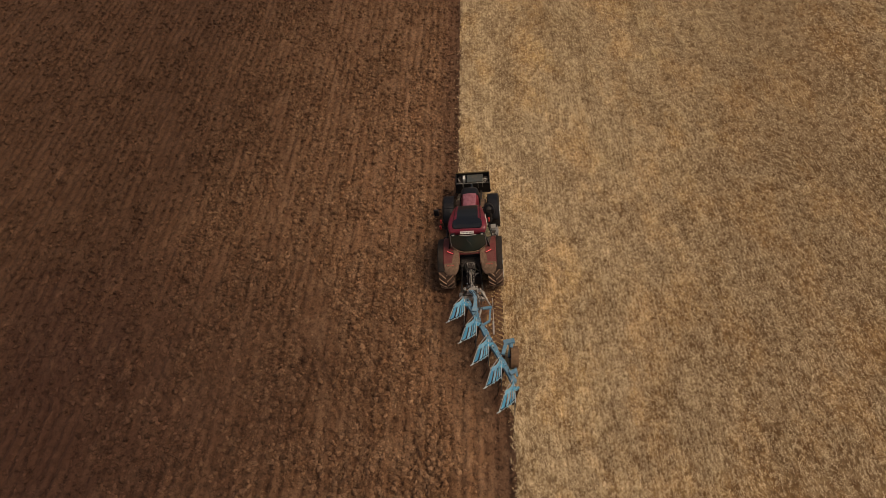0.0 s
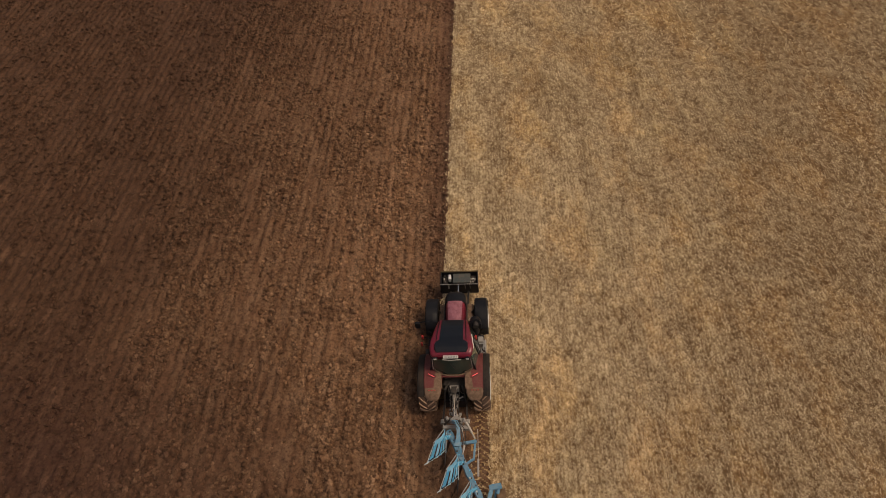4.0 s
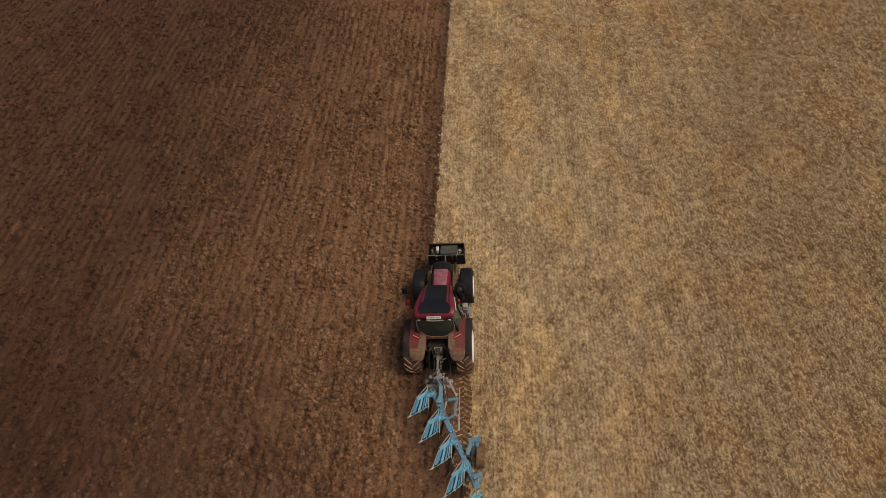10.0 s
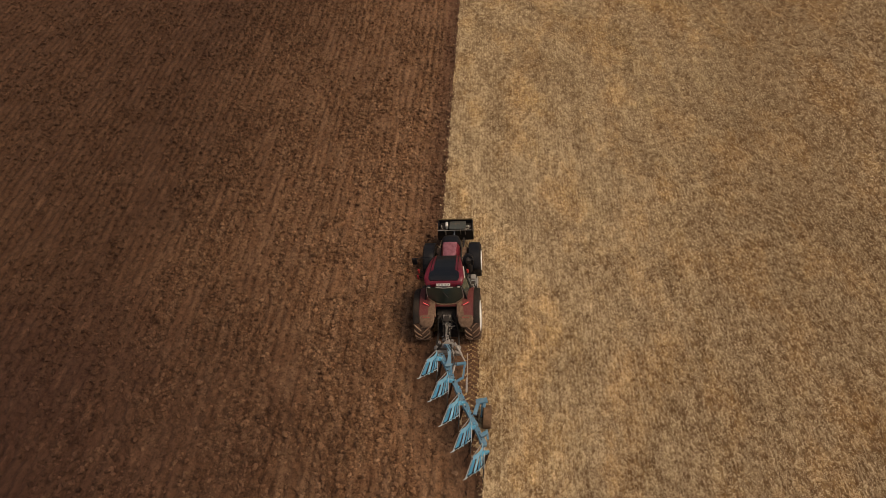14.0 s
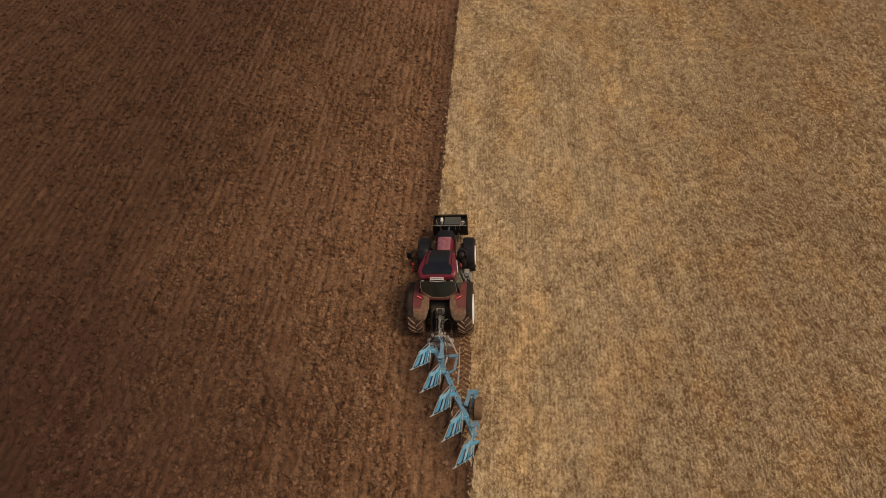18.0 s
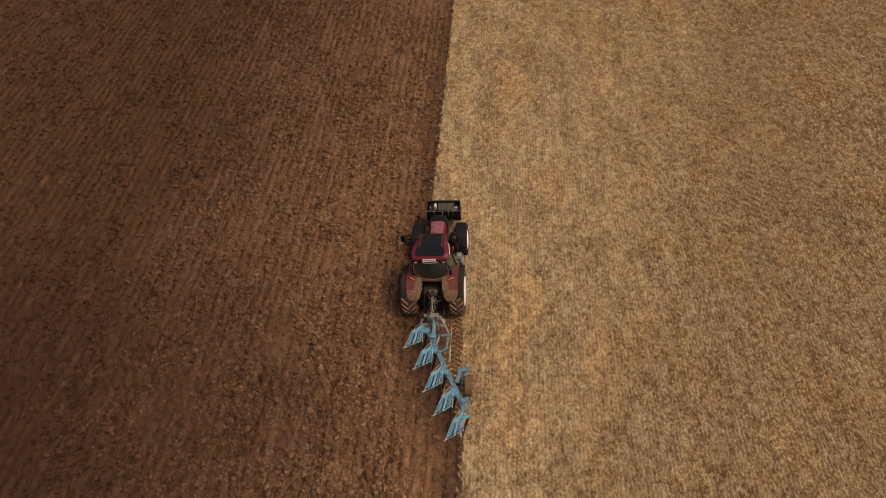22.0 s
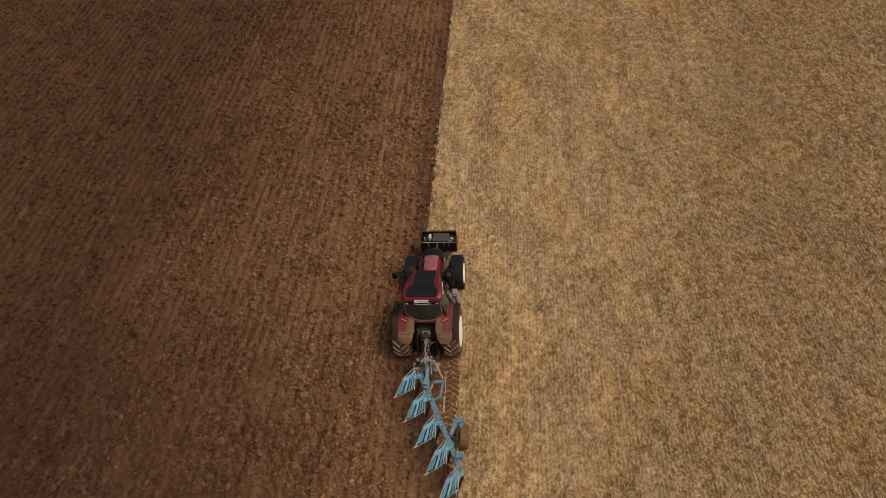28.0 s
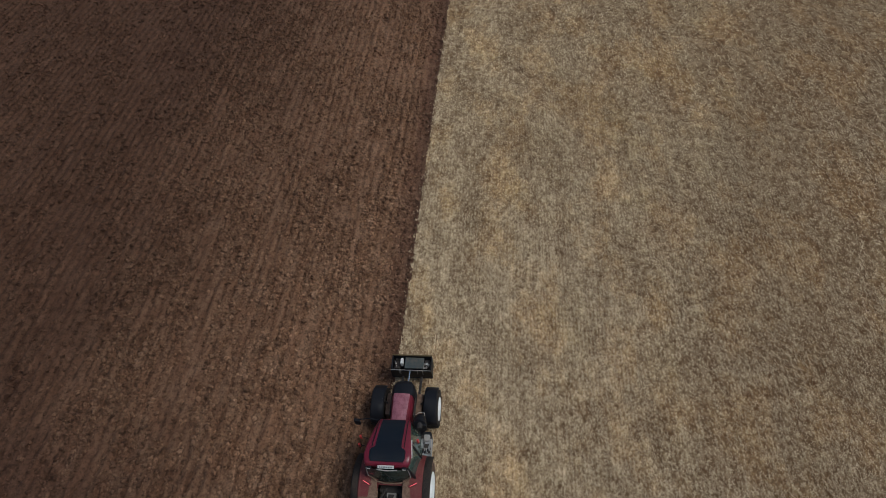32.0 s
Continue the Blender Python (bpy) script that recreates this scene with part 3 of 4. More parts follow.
def scatter_tufts(areas, grow=1.0):
    """Clumps of cut stalks: four broad blades that fan out from one root."""
    s, pressed = stubble_spots(areas, 0.6, 0.12)
    n = len(s)
    size = rng.uniform(0.65, 1.3, n) * np.where(pressed, 0.6, 1.0) * grow
    heading = math.pi / 2 + 0.35 * rng.normal(0, 1, n) + 0.12
    root = np.stack([s[:, 0], s[:, 1], height(s[:, 0], s[:, 1]) + 0.012], -1)
    verts = np.empty((n, 13, 3))
    verts[:, 0] = root
    for k, fan in enumerate((-0.55, 0.45, math.pi - 0.5, math.pi + 0.6)):
        a = heading + fan + rng.normal(0, 0.35, n)
        long = rng.uniform(0.045, 0.085, n) * size
        wide = rng.uniform(0.011, 0.019, n) * size
        rise = rng.uniform(0.25, 0.75, n)
        ahead = np.stack([np.cos(a), np.sin(a), np.tan(rise)], -1) * long[:, None]
        across = np.stack([-np.sin(a), np.cos(a), np.zeros(n)], -1) * wide[:, None]
        verts[:, 1 + 3 * k] = root + ahead * 0.6 - across
        verts[:, 2 + 3 * k] = root + ahead
        verts[:, 3 + 3 * k] = root + ahead * 0.6 + across
    blades = np.array([(0, 1 + 3 * k, 2 + 3 * k, 3 + 3 * k) for k in range(4)])
    return verts.reshape(-1, 3), (blades[None] + (np.arange(n) * 13)[:, None, None]).reshape(-1, 4)


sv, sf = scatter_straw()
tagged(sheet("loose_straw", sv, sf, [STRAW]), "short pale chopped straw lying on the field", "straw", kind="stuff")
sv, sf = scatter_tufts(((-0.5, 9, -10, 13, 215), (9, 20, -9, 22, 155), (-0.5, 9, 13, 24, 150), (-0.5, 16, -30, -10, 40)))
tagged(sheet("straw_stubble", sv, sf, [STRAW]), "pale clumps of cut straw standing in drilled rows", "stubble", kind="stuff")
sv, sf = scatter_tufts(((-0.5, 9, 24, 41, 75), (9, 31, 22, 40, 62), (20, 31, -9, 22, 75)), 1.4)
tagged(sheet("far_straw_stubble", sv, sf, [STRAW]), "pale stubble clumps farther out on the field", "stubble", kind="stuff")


# ---- the tractor, leaning into the furrow with its left wheels ----
tractor = new("tractor")
tractor.matrix_world = pose(0.21, 0, -0.115, 0, -5.5, 0)
tagged(tractor, "dusty dark red farm tractor ploughing with one wheel in the furrow", "tractor")
REAR_Y, FRONT_Y = -0.25, 2.75


def wheel(kind, x, y, r, wide, rim_r, lugs, side):
    """A lugged tyre with a white dished rim."""
    h = wide / 2
    bm = bmesh.new()
    lathe(bm, [(-h * 0.72, rim_r), (-h * 0.95, rim_r + 0.05), (-h, r * 0.80), (-h * 0.92, r * 0.92), (-h * 0.6, r * 0.955), (0, r * 0.965),
               (h * 0.6, r * 0.955), (h * 0.92, r * 0.92), (h, r * 0.80), (h * 0.95, rim_r + 0.05), (h * 0.72, rim_r)], x, y, r, 48)
    tyre = part(kind, bm, DUSTY_RUBBER if kind == "rear_tyre" else RUBBER, tractor, "black lugged tyre caked with dry earth", smooth=40)
    bm = bmesh.new()
    for k in range(lugs):
        for s in (-1, 1):
            a = 2 * math.pi * (k + (0.5 if s > 0 else 0)) / lugs
            rings = []
            for f in (0.0, 0.5, 1.0):
                t, dx, rr = a - 0.30 * f, s * (0.015 + f * (h - 0.02)), r * (1.0 - 0.035 * f * f)
                low, half = r * 0.93 - 0.02 * f, 0.034 + 0.006 * f
                ring = []
                for dt, q in ((-half, low), (-half * 0.7, rr), (half * 0.7, rr), (half, low)):
                    ring.append((x + dx, y + q * math.cos(t + dt / r), r + q * math.sin(t + dt / r)))
                rings.append(ring)
            skin(bm, rings)
    part("tread", bm, TREAD if kind == "rear_tyre" else RUBBER, tyre, "chevron tread lugs")
    bm = bmesh.new()
    o = side * h
    lathe(bm, [(o * 0.90, rim_r + 0.03), (o * 1.0, rim_r + 0.02), (o * 0.99, rim_r - 0.03), (o * 0.86, rim_r * 0.80), (o * 0.84, rim_r * 0.45), (o * 0.92, rim_r * 0.36), (o * 0.94, 0.02)], x, y, r, 36)
    rim = part("rim", bm, WHITE, tyre, "white painted steel rim", smooth=35)
    bm = bmesh.new()
    lathe(bm, [(o * 0.90, 0.16), (o * 1.02, 0.15), (o * 1.05, 0.10), (o * 1.05, 0.01)], x, y, r, 18)
    for k in range(8):
        t = k * math.pi / 4
        tube(bm, [(x + o * 0.80, y + 0.2 * math.cos(t), r + 0.2 * math.sin(t)), (x + o * 0.98, y + 0.2 * math.cos(t), r + 0.2 * math.sin(t))], 0.018, 6)
    part("hub", bm, WHITE, rim, "white hub with wheel bolts", smooth=35)
    return tyre


for side in (-1, 1):
    wheel("rear_tyre", side * 0.98, REAR_Y - 0.05, 0.97, 0.59, 0.58, 20, side)
    wheel("front_tyre", side * 0.97, FRONT_Y, 0.71, 0.54, 0.40, 18, side)


def arc(y, z, r, degrees):
    return y - r * math.cos(radians(degrees)), z + r * math.sin(radians(degrees))


# rear mudguards: angles run from the back (low) over the top to the front
for side in (-1, 1):
    bm = bmesh.new()
    rings = []
    for a in np.linspace(53, 150, 15):
        y, z = arc(REAR_Y, 0.97, 1.075, a)
        inner = 0.44 - 0.05 * math.sin(radians(a))
        rings.append([(side * inner, y * 0.99, z - 0.10), (side * (inner + 0.03), y, z - 0.015), (side * 0.70, y, z + 0.012), (side * 1.02, y, z), (side * 1.06, y, z - 0.05),
                      (side * 1.03, y, z - 0.06), (side * 0.70, y, z - 0.03), (side * (inner + 0.05), y, z - 0.06), (side * (inner + 0.02), y * 0.99, z - 0.11)])
    skin(bm, rings)
    fender = part("rear_fender", bm, FENDER_RED, tractor, "red rear mudguard filmed with dust", smooth=40)
    bm = bmesh.new()
    rings = []
    for n, a in enumerate(np.linspace(30, 54, 8)):
        y, z = arc(REAR_Y, 0.97, 1.08, a)
        f = n / 7
        inner, outer = 0.44 + 0.16 * (1 - f) ** 2.5, 1.04 - 0.14 * (1 - f) ** 3
        rings.append([(side * inner, y, z - 0.05), (side * (inner + 0.04), y, z + 0.008), (side * 0.72, y, z + 0.014), (side * (outer - 0.03), y, z + 0.004), (side * outer, y, z - 0.05),
                      (side * (outer - 0.05), y, z - 0.06), (side * 0.72, y, z - 0.03), (side * (inner + 0.05), y, z - 0.055)])
    skin(bm, rings)
    part("mudflap", bm, MUD, fender, "mud-coated lower end of the mudguard", smooth=40)
    bm = bmesh.new()
    rings = []
    for a in np.linspace(38, 150, 17):
        y, z = arc(REAR_Y, 0.97, 1.05, a)
        rings.append([(side * 1.05, y, z + 0.0), (side * 1.14, y, z + 0.008), (side * 1.25, y, z - 0.01), (side * 1.29, y, z - 0.06), (side * 1.25, y, z - 0.05), (side * 1.14, y, z - 0.03), (side * 1.05, y, z - 0.04)])
    skin(bm, rings)
    part("fender_extension", bm, DARK_DUST, fender, "black rubber mudguard extension", smooth=40)
    # brown dust on the inner half of the top
    bm = bmesh.new()
    rings = []
    for n, a in enumerate(np.linspace(54, 92, 9)):
        y, z = arc(REAR_Y, 0.97, 1.082, a)
        e = 0.70 - 0.10 * n / 8
        rings.append([(side * 0.395, y, z - 0.11), (side * 0.425, y, z - 0.01), (side * e, y, z + 0.013), (side * e, y, z - 0.01), (side * 0.44, y, z - 0.04), (side * 0.40, y, z - 0.115)])
    skin(bm, rings)
    part("mud_film", bm, MUD, fender, "dried mud on the mudguard shoulder", smooth=40)
    # tail light: a slanting lit strip in a dark red housing
    ya, za = arc(REAR_Y, 0.97, 1.10, 80)
    yb, zb = arc(REAR_Y, 0.97, 1.10, 74)
    bm = bmesh.new()
    bar(bm, (side * 0.90, ya, za - 0.005), (side * 0.60, yb, zb - 0.005), 0.10, 0.04, 0.012)
    lamp = part("tail_light", bm, FENDER_RED, fender, "dark red tail lamp housing")
    bm = bmesh.new()
    bar(bm, (side * 0.88, ya, za + 0.016), (side * 0.66, yb, zb + 0.016), 0.017, 0.02, 0.004)
    part("light_strip", bm, GLOW, lamp, "glowing red light strip")
    yc, zc = arc(REAR_Y, 0.97, 1.10, 50)
    for k in range(3):
        part("reflector", solid(side * (0.66 + 0.1 * k) - 0.03, side * (0.66 + 0.1 * k) + 0.03, yc - 0.012, yc + 0.012, zc - 0.02, zc + 0.006, 0.004), AMBER, fender, "small dusty orange reflector")

# cab: roof, panels and glass
def roof_half(y):
    return float(np.interp(y, [-0.28, -0.20, 0.04, 0.35, 0.9, 1.37, 1.46], [0.66, 0.72, 0.765, 0.725, 0.63, 0.54, 0.48]))


def roof_top(y):
    return float(np.interp(y, [-0.28, -0.20, 0.0, 0.4, 1.0, 1.37, 1.46], [3.00, 3.09, 3.14, 3.10, 2.88, 2.68, 2.60]))


bm, rings = bmesh.new(), []
for y in np.linspace(-0.28, 1.42, 22):
    w, z = roof_half(y), roof_top(y)
    thick = 0.22 if -0.22 < y < 1.40 else 0.15
    ring = []
    for t in np.linspace(0, 2 * math.pi, 28, endpoint=False):
        c, s_ = math.cos(t), math.sin(t)
        ring.append((w * math.copysign(abs(c) ** 0.38, c), y, z - thick / 2 + thick / 2 * math.copysign(abs(s_) ** 0.6, s_)))
    rings.append(ring)
skin(bm, rings)
roof = part("cab_roof", bm, RED, tractor, "glossy dark red cab roof", smooth=50)
bm, rings = bmesh.new(), []
for y in np.linspace(0.26, 1.385, 10):
    w, z = 0.40 + 0.03 * (1.42 - y), roof_top(y) + 0.012
    rings.append([(-w, y, z - 0.03), (-w + 0.02, y, z), (w - 0.02, y, z), (w, y, z - 0.03)])
skin(bm, rings)
part("roof_window", bm, GLOSS, roof, "black tinted roof window", smooth=30)
bm, rings = bmesh.new(), []
for n, y in enumerate(np.linspace(-0.18, 0.28, 9)):
    w = 0.58 * min(1.0, 0.90 + 0.05 * min(n, 8 - n)) - (0.06 if n == 8 else 0)
    z = roof_top(y) + 0.045
    rings.append([(-w, y, z - 0.06), (-w + 0.03, y, z - 0.008), (-w * 0.5, y, z), (w * 0.5, y, z), (w - 0.03, y, z - 0.008), (w, y, z - 0.06)])
skin(bm, rings)
part("roof_hatch", bm, GLOSS, roof, "raised black panel on the roof", smooth=40)
for side in (-1, 1):
    bm = bmesh.new()
    tube(bm, [(side * (0.475 + 0.04 * (1.42 - y)), y, roof_top(y) + 0.004) for y in np.linspace(0.30, 1.36, 8)], 0.014, 6)
    part("roof_groove", bm, BLACK, roof, "dark groove along the roof")
tilt = pose(0, -0.31, 3.01, -40, 0, 0)
plate = part("rear_plate", solid(-0.27, 0.25, -0.012, 0.012, -0.052, 0.052, 0.004, tilt), PLATE, roof, "white plate under the roof edge")
bm = bmesh.new()
for k in range(8):
    box(bm, -0.215 + 0.055 * k, -0.18 + 0.055 * k, -0.017, -0.012, -0.022, 0.022, 0.0, tilt)
part("plate_bars", bm, INK, plate, "row of plain dark bars")
for x in (-0.56, 0.56):
    lamp = part("work_light", solid(x - 0.065, x + 0.065, -0.35, -0.27, 2.88, 2.97, 0.015), BLACK, roof, "black work light")
    part("lens", solid(x - 0.05, x + 0.05, -0.362, -0.348, 2.892, 2.958, 0.006), PLATE, lamp, "bright round lens")
bm = bmesh.new()
bar(bm, (0.775, 0.02, 2.98), (0.70, 0.62, 2.94), 0.03, 0.03)
part("roof_rail", bm, PLATE, roof, "white strip along the roof edge")

# cab body: pillars, sills and panes
CAB = {"rb": (0.80, -0.26, 2.02), "rt": (0.64, -0.28, 2.90), "fb": (0.74, 1.42, 1.55), "ft": (0.48, 1.38, 2.56), "mb": (0.92, 0.50, 1.60), "mt": (0.72, 0.45, 2.90)}
cab = part("cab_frame", solid(-0.60, 0.60, -0.30, 1.40, 1.00, 1.56, 0.06), BLACK, tractor, "black cab floor and lower frame")
for side in (-1, 1):
    P = {k: (side * v[0], v[1], v[2]) for k, v in CAB.items()}
    for name, a, b in (("rear_pillar", "rb", "rt"), ("door_pillar", "mb", "mt"), ("front_pillar", "fb", "ft")):
        bm = bmesh.new()
        bar(bm, P[a], P[b], 0.06, 0.07)
        part(name, bm, BLACK, cab)
    bm = bmesh.new()
    slab(bm, [P["mb"], P["fb"], P["ft"], P["mt"]], (side, 0, 0.1), 0.012)
    part("side_window", bm, GLASS, cab, "tinted door glass")
    bm = bmesh.new()
    slab(bm, [P["rb"], P["mb"], P["mt"], P["rt"]], (side, -0.1, 0.1), 0.012)
    part("quarter_window", bm, GLASS, cab, "tinted rear quarter glass")
    bm = bmesh.new()
    slab(bm, [(side * 0.60, -0.28, 1.0), (side * 0.60, 1.40, 1.0), (side * 0.72, 1.42, 1.56), (side * 0.90, 0.5, 1.60), (side * 0.78, -0.4, 1.95)], (side, 0, 0), 0.03)
    part("cab_side", bm, BLACK, cab)
bm, rings = bmesh.new(), []
for f in np.linspace(0, 1, 7):
    z = 2.90 - 0.88 * f
    y = -0.28 - 0.06 * math.sin(math.pi * 0.5 * f)
    w = 0.66 + 0.02 * f - 0.22 * max(0, f - 0.72) / 0.28
    rings.append([(w * u, y - 0.10 * (1 - u * u), z - 0.04 * f * (1 - u * u)) for u in np.linspace(-1, 1, 9)])
skin(bm, rings, closed=False, caps=False)
bmesh.ops.solidify(bm, geom=bm.faces, thickness=0.012)
part("rear_window", bm, GLASS, cab, "dark tinted curved rear window", smooth=40)
bm = bmesh.new()
tube(bm, [(-0.68, -0.30, 2.18), (-0.46, -0.42, 2.02), (-0.2, -0.46, 1.97), (0.2, -0.46, 1.97), (0.46, -0.42, 2.02), (0.68, -0.30, 2.18)], 0.028, 8)
part("window_seal", bm, MUD, cab, "dusty brown lower window frame", smooth=50)
bm = bmesh.new()
tube(bm, [(-0.05, -0.42, 2.72), (0.12, -0.46, 2.40)], 0.012, 6)
part("wiper", bm, IRON, cab, "rear window wiper")
bm = bmesh.new()
tube(bm, [(-0.30, -0.37, 2.93), (0.0, -0.40, 2.925), (0.34, -0.37, 2.93)], 0.020, 8)
part("light_bar", bm, GREYED, cab, "pale bar under the roof edge", smooth=50)
for side in (-1, 1):
    bm = bmesh.new()
    tube(bm, [(side * 0.66, -0.31, 2.88), (side * 0.69, -0.33, 2.5), (side * 0.68, -0.32, 2.18)], 0.014, 6)
    part("window_edge", bm, GREYED, cab, "pale worn edge of the rear window", smooth=50)
part("seat", solid(-0.26, 0.26, 0.10, 0.62, 1.56, 1.72, 0.05), BLACK, cab, "dark cab seat")
part("seat_back", solid(-0.25, 0.25, 0.04, 0.16, 1.70, 2.25, 0.05), BLACK, cab, "dark seat back")
part("red_sill", solid(-0.44, 0.44, -0.50, -0.40, 1.86, 1.94, 0.02), FENDER_RED, cab, "red panel below the rear window")

# bonnet and nose
def bonnet(y0, y1, w0, w1, z0, z1, steps=8, side=0.10):
    bm, rings = bmesh.new(), []
    for f in np.linspace(0, 1, steps):
        y, w, z = y0 + (y1 - y0) * f, w0 + (w1 - w0) * f, z0 + (z1 - z0) * f
        rings.append([(-w, y, z - side), (-w, y, z - 0.02), (-w * 0.9, y, z), (0, y, z + 0.018), (w * 0.9, y, z), (w, y, z - 0.02), (w, y, z - side)])
    return skin(bm, rings)


hood = part("bonnet", bonnet(1.50, 2.68, 0.235, 0.285, 2.03, 2.00), HOOD_RED, tractor, "faded dusty red bonnet top", smooth=40)
def nose_ring(y, w, z, low):
    return [(-w, y, low), (-w, y, z - 0.28), (-w * 0.86, y, z - 0.07), (-w * 0.62, y, z), (0, y, z + 0.012), (w * 0.62, y, z), (w * 0.86, y, z - 0.07), (w, y, z - 0.28), (w, y, low)]


part("bonnet_side", skin(bmesh.new(), [nose_ring(1.45, 0.33, 1.99, 1.1), nose_ring(2.0, 0.36, 1.975, 1.1), nose_ring(2.68, 0.39, 1.955, 1.05)]), RED, tractor, "dark red bonnet sides", smooth=40)
part("nose", skin(bmesh.new(), [nose_ring(*r) for r in ((2.683, 0.42, 1.955, 1.05), (3.0, 0.42, 1.93, 0.95), (3.18, 0.37, 1.86, 0.9), (3.32, 0.29, 1.70, 0.9), (3.38, 0.20, 1.5, 0.95))]),
     BLACK, tractor, "black rounded nose", smooth=40)
for side in (-1, 1):
    part("axle_carrier", solid(side * 0.55 - 0.13, side * 0.55 + 0.13, 2.22, 3.08, 0.80, 1.22, 0.06), MUD, tractor, "axle carrier caked with dry mud")
    for k in range(4):
        part("grille_slat", solid(side * 0.43 - 0.012, side * 0.43 + 0.012, 2.05, 2.75, 1.25 + 0.09 * k, 1.30 + 0.09 * k, 0.005), IRON, hood)

# front mudguards over the front wheels
for side in (-1, 1):
    bm, rings = bmesh.new(), []
    for a in np.linspace(22, 152, 16):
        y, z = arc(FRONT_Y, 0.71, 0.77, a)
        lo, hi = 0.72, 1.21
        rings.append([(side * lo, y, z - 0.03), (side * (lo + 0.04), y, z + 0.01), (side * 0.97, y, z + 0.02), (side * (hi - 0.04), y, z + 0.01), (side * hi, y, z - 0.05),
                      (side * (hi - 0.03), y, z - 0.05), (side * 0.97, y, z - 0.015), (side * (lo + 0.03), y, z - 0.04)])
    skin(bm, rings)
    guard = part("front_fender", bm, BLACK, tractor, "black front mudguard", smooth=40)
    bm = bmesh.new()
    tube(bm, [(side * 0.60, FRONT_Y, 0.71), (side * 0.62, FRONT_Y - 0.1, 1.28), (side * 0.80, FRONT_Y - 0.05, 1.48)], 0.03, 8)
    part("fender_stay", bm, IRON, guard)
bm = bmesh.new()
tube(bm, [(0.52, 2.02, 1.70), (0.66, 2.10, 1.76), (0.84, 2.10, 1.74), (0.86, 2.00, 1.70)], 0.014, 6)
part("grab_rail", bm, STEEL, tractor, "bent steel grab rail")

# chassis, axles
part("chassis", solid(-0.36, 0.36, 0.0, 3.3, 0.62, 1.15, 0.05), IRON, tractor, "dark engine and transmission block")
part("gearbox", solid(-0.42, 0.42, -0.60, 0.35, 0.55, 1.45, 0.08), IRON, tractor, "dark gearbox housing")
bm = bmesh.new()
tube(bm, [(-0.98, REAR_Y, 0.97), (0.98, REAR_Y, 0.97)], 0.17, 14)
part("rear_axle", bm, IRON, tractor)
bm = bmesh.new()
tube(bm, [(-0.95, FRONT_Y, 0.71), (-0.5, FRONT_Y, 0.66), (0.5, FRONT_Y, 0.66), (0.95, FRONT_Y, 0.71)], 0.12, 12)
part("front_axle", bm, MUD, tractor, "front axle caked with dry mud")

# exhaust, tank and steps on the land side
bm = bmesh.new()
tube(bm, [(0.72, 1.78, 1.25), (0.74, 1.76, 1.75), (0.78, 1.68, 2.10), (0.81, 1.52, 2.34), (0.82, 1.36, 2.42)], 0.20, 16)
exhaust = part("exhaust_shroud", bm, BLACK, tractor, "fat matt black exhaust shroud", smooth=40)
bm = bmesh.new()
tube(bm, [(0.82, 1.40, 2.42), (0.825, 1.30, 2.44), (0.83, 1.22, 2.44)], 0.10, 12)
part("tailpipe", bm, IRON, exhaust, "exhaust pipe end", smooth=40)
fitx = random.Random(31)
tank = part("fuel_tank", solid(0.62, 1.08, 0.72, 1.70, 0.62, 1.12, 0.07), BLACK, tractor, "dusty black fuel tank beside the cab")
part("tank_step", solid(0.74, 1.16, 0.78, 1.40, 1.10, 1.20, 0.03), PALE_GREY, tank, "pale grey step plate")
for x, y, z, w in ((0.80, 1.44, 1.24, 0.05), (0.95, 1.12, 1.23, 0.07), (1.08, 0.92, 1.22, 0.04), (0.86, 0.98, 1.24, 0.035)):
    part("tank_fitting", solid(x - w, x + w, y - w, y + w, z - 0.05, z + 0.03, 0.012), IRON, tank, "dark fitting on the tank")
bm = bmesh.new()
tube(bm, [(1.14, 0.80, 0.90), (1.15, 0.82, 1.36), (1.14, 1.30, 1.40), (1.13, 1.34, 1.0)], 0.016, 6)
part("hand_rail", bm, STEEL, tank, "pale steel hand rail", smooth=50)
for k in range(3):
    part("tread_hole", solid(0.80 + 0.09 * k, 0.86 + 0.09 * k, 0.86, 1.04, 1.195, 1.206, 0.004), BLACK, tank)
part("battery_box", solid(0.84, 1.06, 1.28, 1.52, 1.12, 1.30, 0.05), GREYED, tank, "dusty grey box on the step")
for k in range(9):
    x, y, w = fitx.uniform(0.78, 1.12), fitx.uniform(0.82, 1.36), fitx.uniform(0.012, 0.035)
    part("step_fitting", solid(x - w, x + w, y - w * 2, y + w * 2, 1.19, 1.24, 0.008), (IRON, GREYED, BLACK)[k % 3], tank, "small fitting on the step plate")
part("tool_box", solid(-1.06, -0.62, 0.75, 1.55, 0.62, 1.10, 0.06), BLACK, tractor, "dark step box beside the cab")
for k in range(3):
    part("cab_step", solid(-1.16, -0.84, 0.80, 1.14, 0.45 + 0.28 * k, 0.49 + 0.28 * k, 0.01), IRON, tractor, "dark cab step")

# mirrors and side reflectors on arms
for side, reach, y_m, half in ((-1, 1.34, 1.44, 0.10), (1, 0.98, 1.36, 0.065)):
    bm = bmesh.new()
    tube(bm, [(side * 0.54, 1.44, 2.45), (side * 0.85, y_m + 0.04, 2.50), (side * reach, y_m, 2.46)], 0.016, 6)
    arm = part("mirror_arm", bm, BLACK, tractor, "thin black mirror arm")
    part("mirror_head", solid(side * reach - half, side * reach + half, y_m - 0.05, y_m + 0.05, 2.12, 2.46, 0.04), BLACK, arm, "dark mirror housing")
